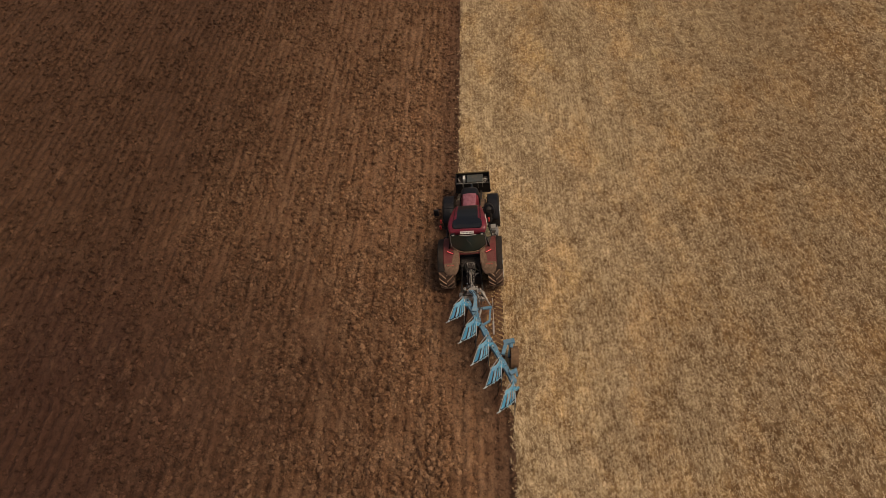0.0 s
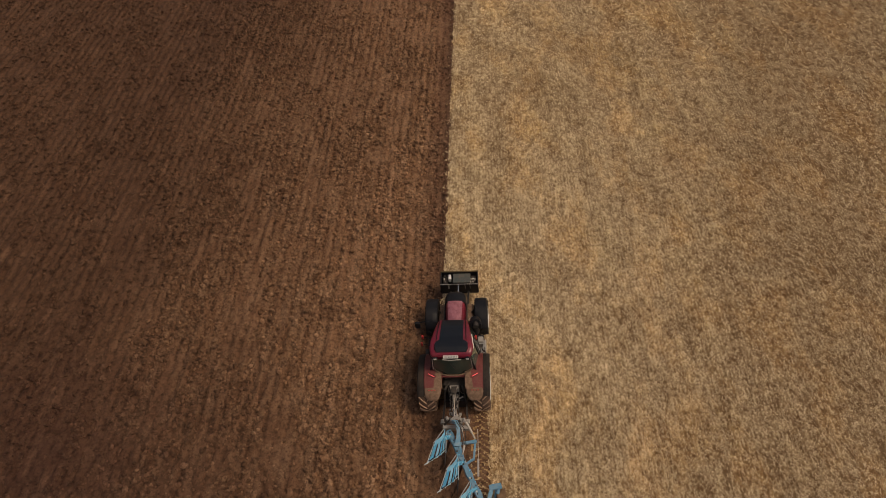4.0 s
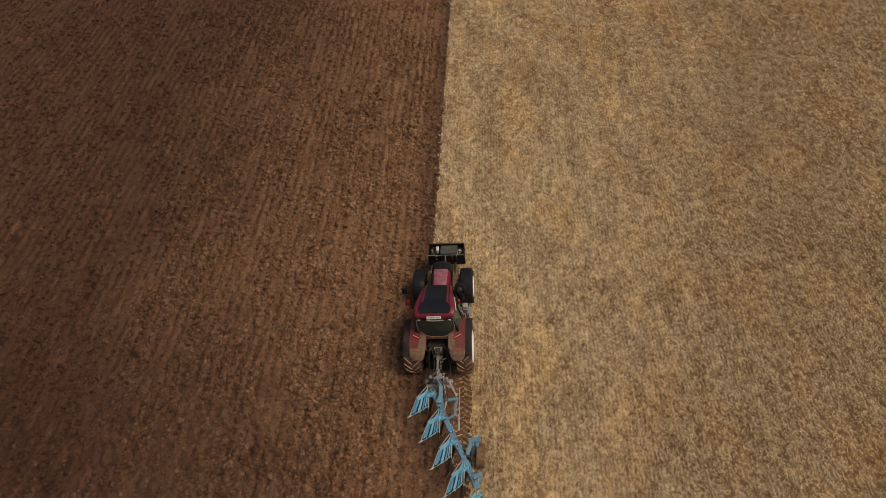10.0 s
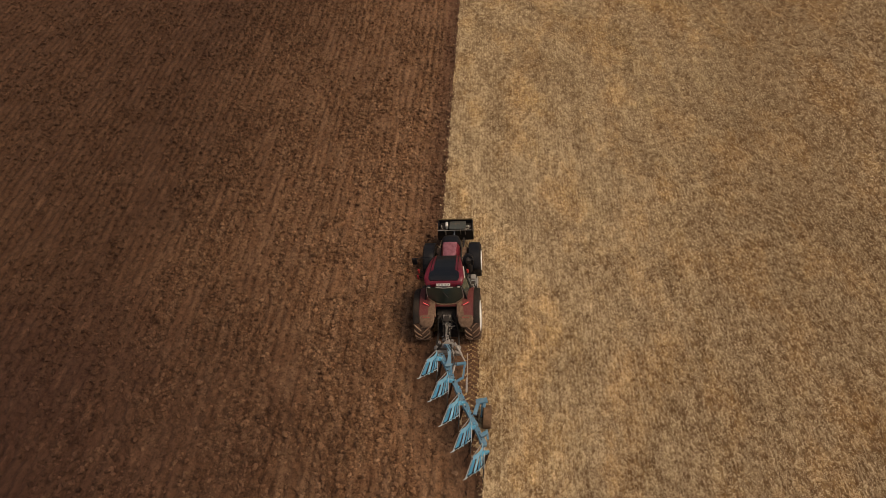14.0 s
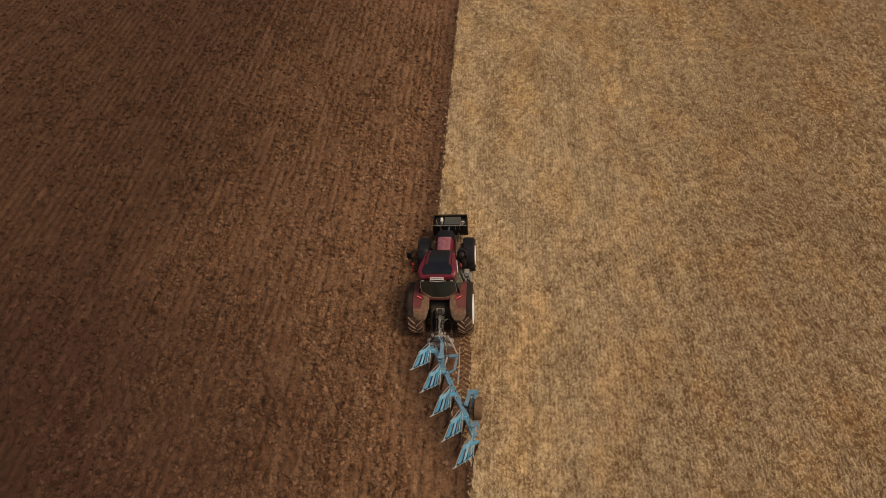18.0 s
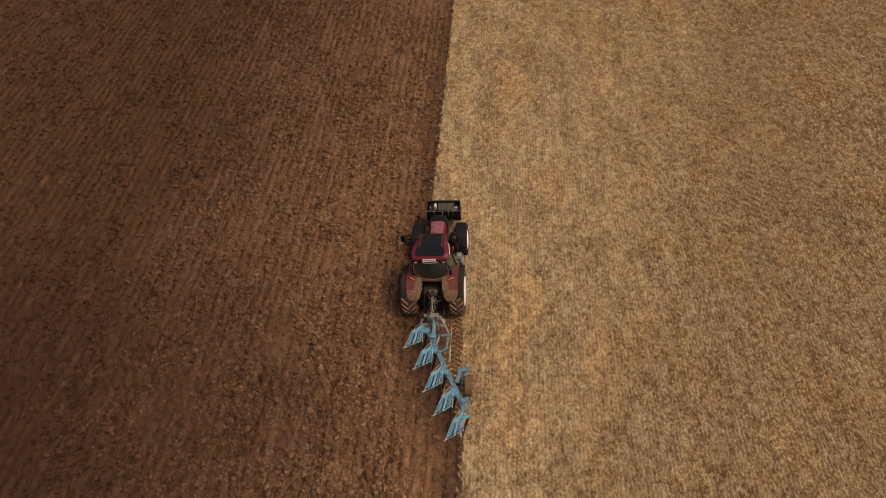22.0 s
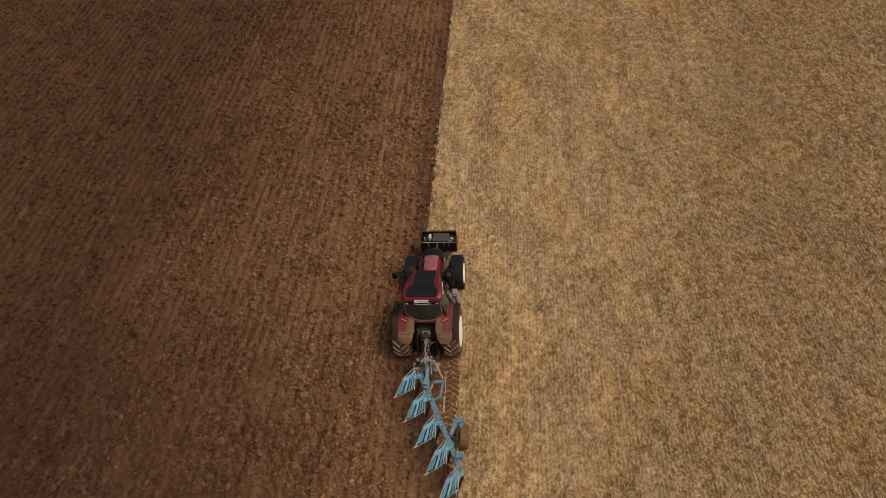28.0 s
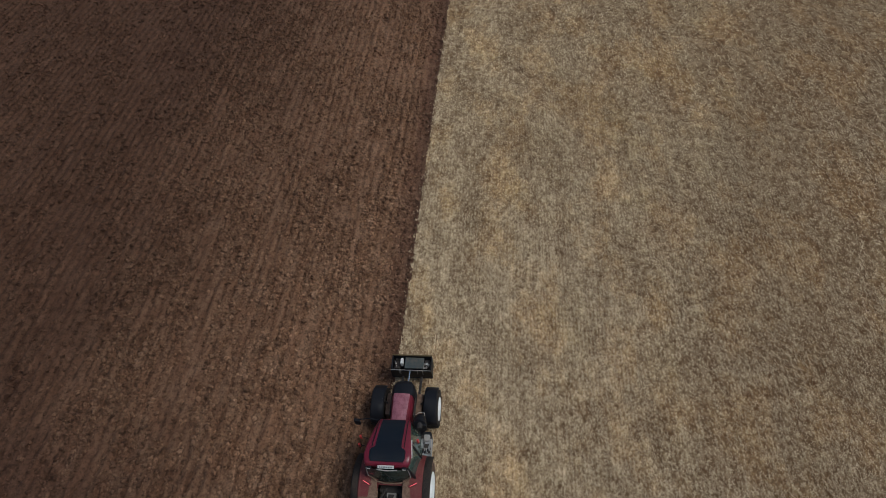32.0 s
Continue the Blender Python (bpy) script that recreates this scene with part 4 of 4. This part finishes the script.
for x, y, z in ((-1.14, 0.66, 2.28), (-1.12, 0.90, 2.36), (0.82, 0.82, 2.42)):
    bm = bmesh.new()
    tube(bm, [(math.copysign(0.70, x), y - 0.1, z - 0.05), (x, y, z)], 0.012, 6)
    stalk = part("marker_stalk", bm, BLACK, tractor)
    bm = bmesh.new()
    tube(bm, [(x, y - 0.02, z - 0.09), (x, y - 0.02, z + 0.07)], 0.045, 12)
    tube(bm, [(x, y - 0.02, z + 0.06), (x, y - 0.02, z + 0.10)], 0.030, 12)
    part("marker_lamp", bm, AMBER, stalk, "red-orange marker lamp", smooth=40)

# rear linkage
for side in (-1, 1):
    bm = bmesh.new()
    bar(bm, (side * 0.36, -0.35, 0.62), (side * 0.44, -1.62, 0.72), 0.07, 0.11)
    link = part("lower_link", bm, IRON, tractor, "dark lower link arm")
    bm = bmesh.new()
    tube(bm, [(side * 0.44, -1.58, 0.72), (side * 0.44, -1.72, 0.72)], 0.09, 10)
    part("hook", bm, GREYED, link, "dusty coupling hook")
    bm = bmesh.new()
    tube(bm, [(side * 0.34, -0.75, 1.42), (side * 0.40, -0.98, 0.75)], 0.032, 8)
    part("lift_rod", bm, IRON, tractor, "dark lift rod", smooth=40)
    bm = bmesh.new()
    bar(bm, (side * 0.20, -0.45, 1.45), (side * 0.34, -0.78, 1.44), 0.08, 0.07)
    part("lift_arm", bm, IRON, tractor, "dusty lift arm")
bm = bmesh.new()
tube(bm, [(0, -0.62, 1.25), (0.0, -1.15, 1.30)], 0.040, 8)
tube(bm, [(0, -1.10, 1.295), (0.02, -1.72, 1.33)], 0.026, 8)
part("top_link", bm, STEEL, tractor, "worn steel top link", smooth=40)
hoses = random.Random(3)
for k in range(7):
    bm = bmesh.new()
    x, e = -0.18 + 0.06 * k, hoses.uniform(-0.1, 0.1)
    tube(bm, [(x, -0.60, 1.42), (x * 1.1 + e * 0.3, -0.74, 1.50 + hoses.uniform(-0.03, 0.06)), (x * 0.6 + e, -1.00, 1.34 + hoses.uniform(-0.12, 0.06)), (x * 0.4 + e * 1.3, -1.25, 1.05 + hoses.uniform(-0.1, 0.15)),
              (x * 0.8 + e * 0.2, -1.50, 1.16 + hoses.uniform(-0.1, 0.1)), (0.05 + x * 0.7, -1.80, 1.14)], 0.014, 6)
    part("hydraulic_hose", bm, (IRON, BLACK, GREYED)[k % 3], tractor, "dusty hydraulic hose", smooth=50)
# black blocks added to stand in for the shade between the mudguards
part("hitch_shade", solid(-0.38, 0.38, -0.95, -0.52, 0.40, 0.92, 0.04), BLACK, tractor, "black block added for the shade between the mudguards")
part("pto_shade", solid(-0.17, 0.17, -0.98, -0.60, 0.92, 1.06, 0.04), BLACK, tractor, "black shaft guard added to darken the shaded linkage")
for k, (x, y, z, w) in enumerate(((-0.12, -1.52, 1.08, 0.07), (0.08, -1.60, 1.16, 0.06), (0.20, -1.50, 1.02, 0.05), (-0.02, -1.40, 1.20, 0.05), (-0.20, -1.66, 1.00, 0.06))):
    part("quick_coupler", solid(x - w, x + w, y - w * 0.8, y + w * 0.8, z - 0.05, z + 0.05, 0.015, None), (GREYED, STEEL)[k % 2], tractor, "dusty hydraulic coupler")
fit = random.Random(21)
for k in range(26):
    x, y = fit.gauss(0, 0.13), fit.uniform(-1.78, -0.66)
    z, w, h = fit.uniform(0.98, 1.34), fit.uniform(0.014, 0.040), fit.uniform(0.03, 0.11)
    bm = bmesh.new()
    m = pose(x, y, z, fit.uniform(-70, 70), fit.uniform(-70, 70), fit.uniform(0, 180))
    if k % 2:
        tube(bm, [m @ Vector((0, 0, -h)), m @ Vector((0, 0, h * 0.3))], w, 10)
        tube(bm, [m @ Vector((0, 0, h * 0.2)), m @ Vector((0, 0, h))], w * 0.6, 10)
    else:
        box(bm, -w, w, -w * 0.7, w * 0.7, -h, h, 0.008, m)
    part("linkage_fitting", bm, (GREYED, STEEL, GREYED, IRON, CHROME)[k % 5], tractor, "small dusty fitting on the linkage", smooth=35)
bm = bmesh.new()
bar(bm, (-0.44, -1.66, 0.74), (0.44, -1.66, 0.74), 0.08, 0.10)
part("cross_shaft", bm, GREYED, tractor, "dusty coupling cross shaft")
part("valve_block", solid(-0.16, 0.16, -0.74, -0.60, 1.22, 1.48, 0.02), GREYED, tractor, "grey hydraulic valve block")
part("coupling_frame", solid(-0.10, 0.10, -0.92, -0.66, 1.46, 1.52, 0.02), IRON, tractor, "dusty bracket over the linkage")
bm = bmesh.new()
bar(bm, (0, -0.5, 0.50), (0, -1.05, 0.46), 0.12, 0.05)
part("drawbar", bm, IRON, tractor)


# ---- open ballast box on the front linkage ----
ballast = new("ballast_box")
ballast.matrix_world = pose(0.28, -0.03, -0.07, 0, -5.0, 0) @ Matrix.Diagonal((1.01, 1, 1, 1))
tagged(ballast, "black open steel box with odds and ends on the front linkage", "front box")
for name, dims in (("box_floor", (-0.74, 0.74, 4.06, 4.62, 0.56, 0.60)), ("front_wall", (-0.74, 0.74, 4.60, 4.64, 0.56, 1.30)), ("side_wall", (-0.76, -0.72, 4.06, 4.62, 0.56, 1.28)),
                   ("side_wall", (0.72, 0.76, 4.06, 4.62, 0.56, 1.28))):
    part(name, solid(*dims, 0.008), BLACK, ballast)
bm = bmesh.new()
slab(bm, [(-0.76, 4.02, 1.22), (0.76, 4.02, 1.22), (0.79, 4.09, 0.60), (-0.79, 4.09, 0.60)], (0, 1, 0.1), 0.03)
back = part("back_wall", bm, BLACK, ballast, "black back wall facing the tractor")
bm = bmesh.new()
bar(bm, (-0.76, 4.02, 1.25), (0.76, 4.02, 1.25), 0.020, 0.02)
part("top_rail", bm, GREYED, back, "worn pale top rail")
for x in (-0.44, -0.40, 0.24, 0.44):
    bm = bmesh.new()
    bar(bm, (x, 3.995, 1.24), (x, 4.04, 0.92), 0.022, 0.022, 0.004)
    part("rail_post", bm, GREYED, back)
bm = bmesh.new()
bar(bm, (-0.76, 4.62, 1.31), (0.76, 4.62, 1.31), 0.05, 0.03)
part("front_rim", bm, RIM_EARTH, ballast, "earth-brown rim of the front wall")
part("lid", solid(-0.26, 0.46, 4.12, 4.58, 1.16, 1.23, 0.02), BLUEGREY, ballast, "blue-grey lid in the box")
part("bag", solid(-0.44, -0.33, 4.30, 4.54, 1.00, 1.24, 0.03), PLATE, ballast, "pale bag standing in the box")
scraps = random.Random(8)
for k in range(16):
    x = scraps.choice((scraps.uniform(-0.66, -0.28), scraps.uniform(0.30, 0.66)))
    y, w, d = scraps.uniform(4.16, 4.54), scraps.uniform(0.012, 0.045), scraps.uniform(0.012, 0.05)
    part("tool", solid(-w, w, -d, d, -0.03, 0.03, 0.008, pose(x, y, scraps.uniform(1.12, 1.17), scraps.uniform(-30, 30), scraps.uniform(-30, 30), scraps.uniform(0, 180))), (GREYED, IRON, STEEL, PLATE, IRON)[k % 5], ballast, "small loose tool in the box")
part("chain_heap", solid(-0.68, -0.46, 4.18, 4.55, 0.90, 1.08, 0.06), IRON, ballast, "dark heap of chain")
part("tool_crate", solid(0.46, 0.68, 4.20, 4.55, 0.85, 1.12, 0.04), IRON, ballast, "dark crate of tools")
bm = bmesh.new()
tube(bm, [(-0.03, 4.05, 1.20), (-0.02, 3.62, 1.30), (-0.02, 3.25, 1.32)], 0.026, 8)
part("front_top_link", bm, CHROME, ballast, "bright steel top link", smooth=40)
for side in (-1, 1):
    bm = bmesh.new()
    bar(bm, (side * 0.34, 3.2, 0.72), (side * 0.36, 4.10, 0.66), 0.08, 0.10)
    part("front_link", bm, IRON, ballast)


# ---- reversible plough with five pairs of slatted bodies ----
plough = new("reversible_plough")
plough.matrix_world = pose(0, -2.2, 0)
tagged(plough, "blue five-furrow reversible plough with slatted bodies, cutting the stubble", "plough")


def P(x, y, z):
    """A place in the world, as seen from the plough's own base."""
    return Vector((x, y + 2.2, z))


BEAM_A, BEAM_B, BEAM_Z = (-0.10, -2.12), (1.62, -5.62), 0.92
bm = bmesh.new()
bar(bm, P(*BEAM_A, BEAM_Z), P(*BEAM_B, BEAM_Z), 0.17, 0.17, 0.015)
beam = part("main_beam", bm, BLUE_DEEP, plough, "square blue main beam, dusty on top")
for k in range(6):
    f = 0.06 + 0.18 * k
    c = Vector(P(*BEAM_A, BEAM_Z)).lerp(P(*BEAM_B, BEAM_Z), min(f, 0.97))
    bm = bmesh.new()
    bar(bm, c + Vector((-0.05, 0.10, 0)), c + Vector((0.05, -0.10, 0)), 0.21, 0.21, 0.015)
    part("beam_clamp", bm, BLUE_DEEP, beam, "blue body clamp")

# headstock, tower and swing frame
part("headstock", solid(-0.30, 0.62, 0.22, 0.36, 0.62, 0.80, 0.02), GREYED, plough, "dusty grey headstock bar")
bm = bmesh.new()
slab(bm, [P(-0.06, -1.80, 1.08), P(0.10, -1.72, 1.20), P(0.36, -1.78, 1.18), P(0.58, -1.88, 1.16), P(0.56, -1.96, 1.12), P(0.16, -1.94, 1.14), P(-0.04, -1.88, 1.06)], (0, 0.3, 1), 0.10)
part("headstock_plate", bm, GREYED, plough, "earth-dusted headstock plate")
for x in (-0.26, 0.60):
    bm = bmesh.new()
    bar(bm, P(x, -1.86, 0.72), P(x * 0.6 + 0.08, -1.78, 1.12), 0.06, 0.08)
    part("headstock_post", bm, IRON, plough)
bm, rings = bmesh.new(), []
for x, y, w, z in ((0.10, -1.86, 0.10, 1.20), (0.20, -2.02, 0.075, 1.22), (0.25, -2.25, 0.06, 1.19), (0.25, -2.5, 0.075, 1.13), (0.20, -2.72, 0.11, 1.06)):
    rings.append([P(x - w, y, z - 0.05), P(x - w, y, z + 0.05), P(x + w, y, z + 0.05), P(x + w, y, z - 0.05)])
skin(bm, rings)
part("swing_arm", bm, BLUE_DEEP, plough, "curved blue swing arm")
bm = bmesh.new()
bar(bm, P(0.10, -2.66, 1.05), P(0.88, -2.52, 1.05), 0.10, 0.09)
part("cross_member", bm, BLUE_DEEP, plough, "dusty blue cross member")
bm = bmesh.new()
bar(bm, P(0.84, -2.45, 1.02), P(0.78, -3.15, 1.02), 0.07, 0.09)
bar(bm, P(0.78, -3.12, 1.02), P(0.50, -3.30, 0.98), 0.07, 0.09)
part("parallel_arm", bm, BLUE_DEEP, plough, "dusty blue parallel arm")
bm = bmesh.new()
bar(bm, P(0.30, -2.65, 1.0), P(0.38, -3.05, 1.0), 0.09, 0.12)
part("beam_pivot", bm, BLUE_DEEP, plough, "blue pivot block on the beam")
for a, b, r in (((0.52, -1.90, 1.16), (0.82, -2.44, 1.10), 0.030), ((0.34, -2.0, 1.16), (0.44, -2.60, 1.10), 0.022), ((0.92, -2.05, 0.98), (0.95, -3.62, 0.98), 0.009), ((0.46, -2.66, 1.10), (0.40, -3.0, 1.08), 0.026)):
    bm = bmesh.new()
    a, b = P(*a), P(*b)
    tube(bm, [a, a.lerp(b, 0.6)], r * 1.5, 8)
    tube(bm, [a.lerp(b, 0.55), b], r, 8)
    part("hydraulic_ram", bm, STEEL, plough, "steel hydraulic ram", smooth=40)
bm = bmesh.new()
tube(bm, [P(0.93, -3.1, 1.0), P(0.93, -3.68, 1.0)], 0.036, 8)
part("spindle", bm, STEEL, plough, "worn steel adjusting spindle", smooth=40)
for k in range(3):
    bm = bmesh.new()
    tube(bm, [P(0.02 + 0.12 * k, -1.84, 1.20), P(0.10 + 0.10 * k, -1.98, 1.34 - 0.03 * k), P(0.24 + 0.12 * k, -2.2, 1.22), P(0.42 + 0.05 * k, -2.7, 1.12)], 0.013, 6)
    part("plough_hose", bm, IRON, plough, "dark hydraulic hose", smooth=50)


def body(n, flip):
    """One slatted plough body on its leg: flip -1 is the working one below the beam."""
    ox, oy = n * 0.4375, n * -0.868

    def Q(x, y, z):
        return P(x + ox, y + oy, z if flip > 0 else 1.20 - z)

    name = "upper_body" if flip > 0 else "working_body"
    bm = bmesh.new()
    bar(bm, P(ox - 0.02, oy - 2.35, 0.95), Q(-0.16, -2.50, 1.22), 0.07, 0.13)
    bar(bm, Q(-0.16, -2.46, 1.20), Q(-0.22, -2.62, 1.46), 0.05, 0.16)
    leg = part(name, bm, BLUE if flip > 0 else CAKED, plough, "blue body leg carrying the mouldboard" if flip > 0 else "blue body leg running in the soil")
    # corners of the mouldboard: front top and bottom, rear top and bottom
    A, B, C, D = Q(-0.21, -2.30, 1.42), Q(-0.56, -2.91, 1.70), Q(-0.75, -3.50, 1.60), Q(-0.19, -2.92, 1.22)
    bulge = Vector((0.10, 0.02, -0.06 * flip))

    def on(u, v):
        p = A.lerp(D, u).lerp(B.lerp(C, u), v)
        return p + bulge * (4 * v * (1 - v)) + bulge * 0.5 * u * (1 - u)

    for k, (v0, v1, u0, u1) in enumerate(((0.01, 0.15, 0.13, 0.97), (0.22, 0.35, 0.13, 0.97), (0.42, 0.55, 0.13, 0.97), (0.62, 0.76, 0.13, 0.97), (0.83, 0.98, 0.13, 0.97))):
        bm = bmesh.new()
        skin(bm, [[on(u, v0), on(u, (v0 + v1) / 2) + Vector((-0.004, 0.006, 0.018 * flip)), on(u, v1)] for u in np.linspace(u0, u1, 6)], closed=False, caps=False)
        bmesh.ops.solidify(bm, geom=bm.faces, thickness=0.014)
        part("slat", bm, (BLUE, BLUE_PALE)[k % 2] if flip > 0 else CAKED, leg, smooth=20)
    bm = bmesh.new()
    skin(bm, [[on(u, 0.02), on(u, 0.35), on(u, 0.68), on(u, 0.98)] for u in (-0.14, -0.04, 0.06, 0.16)], closed=False, caps=False)
    bmesh.ops.solidify(bm, geom=bm.faces, thickness=0.02)
    part("shin", bm, BLUE_PALE if flip > 0 else CAKED, leg, "shin plate at the front of the slats", smooth=30)
    if flip < 0:
        return
    bm = bmesh.new()
    bar(bm, on(1.02, -0.02) + Vector((0, 0, 0.012)), on(1.02, 1.0) + Vector((0, 0, 0.012)), 0.034, 0.03, 0.006)
    part("rear_brace", bm, BLUE_STEEL, leg, "pale worn brace along the slat ends")
    bm = bmesh.new()
    bar(bm, on(0.93, 0.02) + Vector((0, 0, 0.012)), on(0.93, 0.97) + Vector((0, 0, 0.012)), 0.07, 0.014, 0.004)
    part("slat_bracket", bm, BLACK, leg, "black slat bracket")
    for v in (0.17, 0.38, 0.60, 0.82):
        bm = bmesh.new()
        bar(bm, on(0.90, v) + Vector((0, 0, 0.012)), on(1.02, v) + Vector((0, 0, 0.012)), 0.022, 0.02, 0.004)
        part("brace_strap", bm, BLUE_STEEL, leg)
    bm = bmesh.new()
    bar(bm, on(0.02, 1.01), on(1.0, 1.01), 0.022, 0.022, 0.004)
    part("edge_bar", bm, BLUE_STEEL, leg, "pale worn edge of the lowest slat")
    bm = bmesh.new()
    tube(bm, [on(1.02, 0.98), on(1.05, 1.08)], 0.022, 6, 0.010)
    part("board_tip", bm, BLUE_STEEL, leg, "pale pointed tip")
    bm = bmesh.new()
    bar(bm, B + Vector((-0.02, 0.02, 0.02 * flip)), A + Vector((-0.03, 0.04, 0.02 * flip)), 0.028, 0.02, 0.004)
    part("share", bm, STEEL, leg, "worn steel share edge")
    bm = bmesh.new()
    bar(bm, Q(-0.17, -2.36, 1.36), Q(-0.16, -3.02, 1.22), 0.022, 0.06, 0.006)
    part("landside", bm, BLUE_STEEL, leg, "thin steel landside bar")
    bm = bmesh.new()
    tube(bm, [Q(-0.17, -3.0, 1.20), Q(-0.18, -3.22, 1.06), Q(-0.19, -3.38, 0.98)], 0.030, 6, 0.010)
    part("landside_point", bm, IRON, leg, "dark pointed heel")


for n in range(5):
    body(n, 1)
    body(n, -1)

# bolts and small fittings along the beam
bolt = random.Random(17)
for k in range(30):
    f = 0.03 + 0.94 * k / 29
    c = P(*BEAM_A, BEAM_Z).lerp(P(*BEAM_B, BEAM_Z), f) + Vector((bolt.uniform(-0.08, 0.08), bolt.uniform(-0.06, 0.06), 0))
    bm = bmesh.new()
    tube(bm, [c + Vector((0, 0, 0.07)), c + Vector((0, 0, 0.135))], bolt.uniform(0.014, 0.03), 8)
    part("beam_bolt", bm, (IRON, STEEL, IRON, BLUE)[k % 4], beam, smooth=35)
for k in range(12):
    x, y, w = bolt.uniform(-0.22, 0.55), bolt.uniform(-1.98, -1.72), bolt.uniform(0.018, 0.045)
    m = pose(x, y + 2.2, bolt.uniform(1.06, 1.24), bolt.uniform(-40, 40), bolt.uniform(-40, 40), bolt.uniform(0, 180))
    part("headstock_fitting", solid(-w, w, -w * 1.6, w * 1.6, -0.03, 0.05, 0.01, m), (GREYED, STEEL, IRON, MUD)[k % 4], plough, "small dusty fitting on the headstock")

# end bracket and depth wheel
bm = bmesh.new()
bar(bm, P(1.46, -5.32, 1.06), P(1.70, -5.18, 1.08), 0.14, 0.12)
bar(bm, P(1.66, -5.10, 1.08), P(1.72, -5.42, 1.05), 0.07, 0.09)
part("end_bracket", bm, BLUE_DEEP, plough, "dusty blue end bracket")
bm = bmesh.new()
bar(bm, P(1.24, -4.52, 0.98), P(1.36, -4.10, 1.04), 0.13, 0.13)
bar(bm, P(1.28, -4.07, 1.06), P(1.68, -3.99, 1.09), 0.17, 0.13)
bar(bm, P(1.60, -4.02, 1.06), P(1.56, -4.22, 0.98), 0.10, 0.12)
arm = part("wheel_arm", bm, BLUE_DEEP, plough, "blue depth wheel arm")
bm = bmesh.new()
bar(bm, P(1.50, -4.12, 1.0), P(1.50, -4.30, 0.42), 0.06, 0.08)
part("wheel_fork", bm, BLUE_DEEP, arm)
bm = bmesh.new()
lathe(bm, [(-0.13, 0.22), (-0.15, 0.28), (-0.15, 0.38), (-0.12, 0.405), (0.12, 0.405), (0.15, 0.38), (0.15, 0.28), (0.13, 0.22)], 1.70, -4.30 + 2.2, 0.40, 28)
depth = part("depth_wheel", bm, EARTHY, plough, "earth-covered ribbed depth wheel on the stubble", smooth=40)
bm = bmesh.new()
for k in range(5):
    x = 1.58 + 0.06 * k
    lathe(bm, [(-0.014, 0.40), (-0.012, 0.42), (0.012, 0.42), (0.014, 0.40)], x, -4.30 + 2.2, 0.40, 28)
part("tread_rib", bm, EARTHY, depth, "earthy tread ribs")
bm = bmesh.new()
lathe(bm, [(-0.12, 0.23), (-0.10, 0.16), (-0.10, 0.01)], 1.70, -4.30 + 2.2, 0.40, 18)
lathe(bm, [(0.12, 0.23), (0.10, 0.16), (0.10, 0.01)], 1.70, -4.30 + 2.2, 0.40, 18)
part("wheel_disc", bm, BLUE_DEEP, depth)
bm = bmesh.new()
tube(bm, [P(1.46, -4.30, 0.40), P(1.84, -4.30, 0.40)], 0.04, 10)
part("wheel_axle", bm, IRON, depth)


# ---- the larger clods on the newest passes, one by one ----
big_shapes = []
for k in range(6):
    bm = bmesh.new()
    bmesh.ops.create_icosphere(bm, subdivisions=2, radius=1)
    for v in bm.verts:
        d = v.co.normalized()
        v.co *= 0.86 + 0.34 * noise.noise(d * 1.7 + Vector((k * 3.1, 0, 0))) + 0.14 * noise.noise(d * 4.3 + Vector((0, k * 2.3, 0)))
    bmesh.ops.scale(bm, vec=(1.25, 0.9, 0.7), verts=bm.verts)
    me = bpy.data.meshes.new("clod")
    bm.to_mesh(me)
    bm.free()
    me.materials.append(CLOD)
    big_shapes.append(me)
dice = random.Random(12)
made = 0
while made < 290:
    x, y = dice.uniform(-10.5, 0.9), dice.uniform(-9.5, 13.0)
    gap = float(edge_at(np.array([y]))[0]) - x
    if gap < 0.75 or (x > -1.5 and -2.5 < y < 4.8) or (gap < 2.3 and -10 < y < -1.8):
        continue
    size = min(0.15, dice.lognormvariate(math.log(0.068), 0.28))
    clod = new("clod", big_shapes[made % 6])
    clod.parent = ground
    clod.matrix_world = Matrix.LocRotScale((x, y, float(height(x, y)) + 0.22 * size), Euler((dice.uniform(-0.4, 0.4), dice.uniform(-0.4, 0.4), dice.uniform(0, 6.28))), (size, size, size))
    made += 1
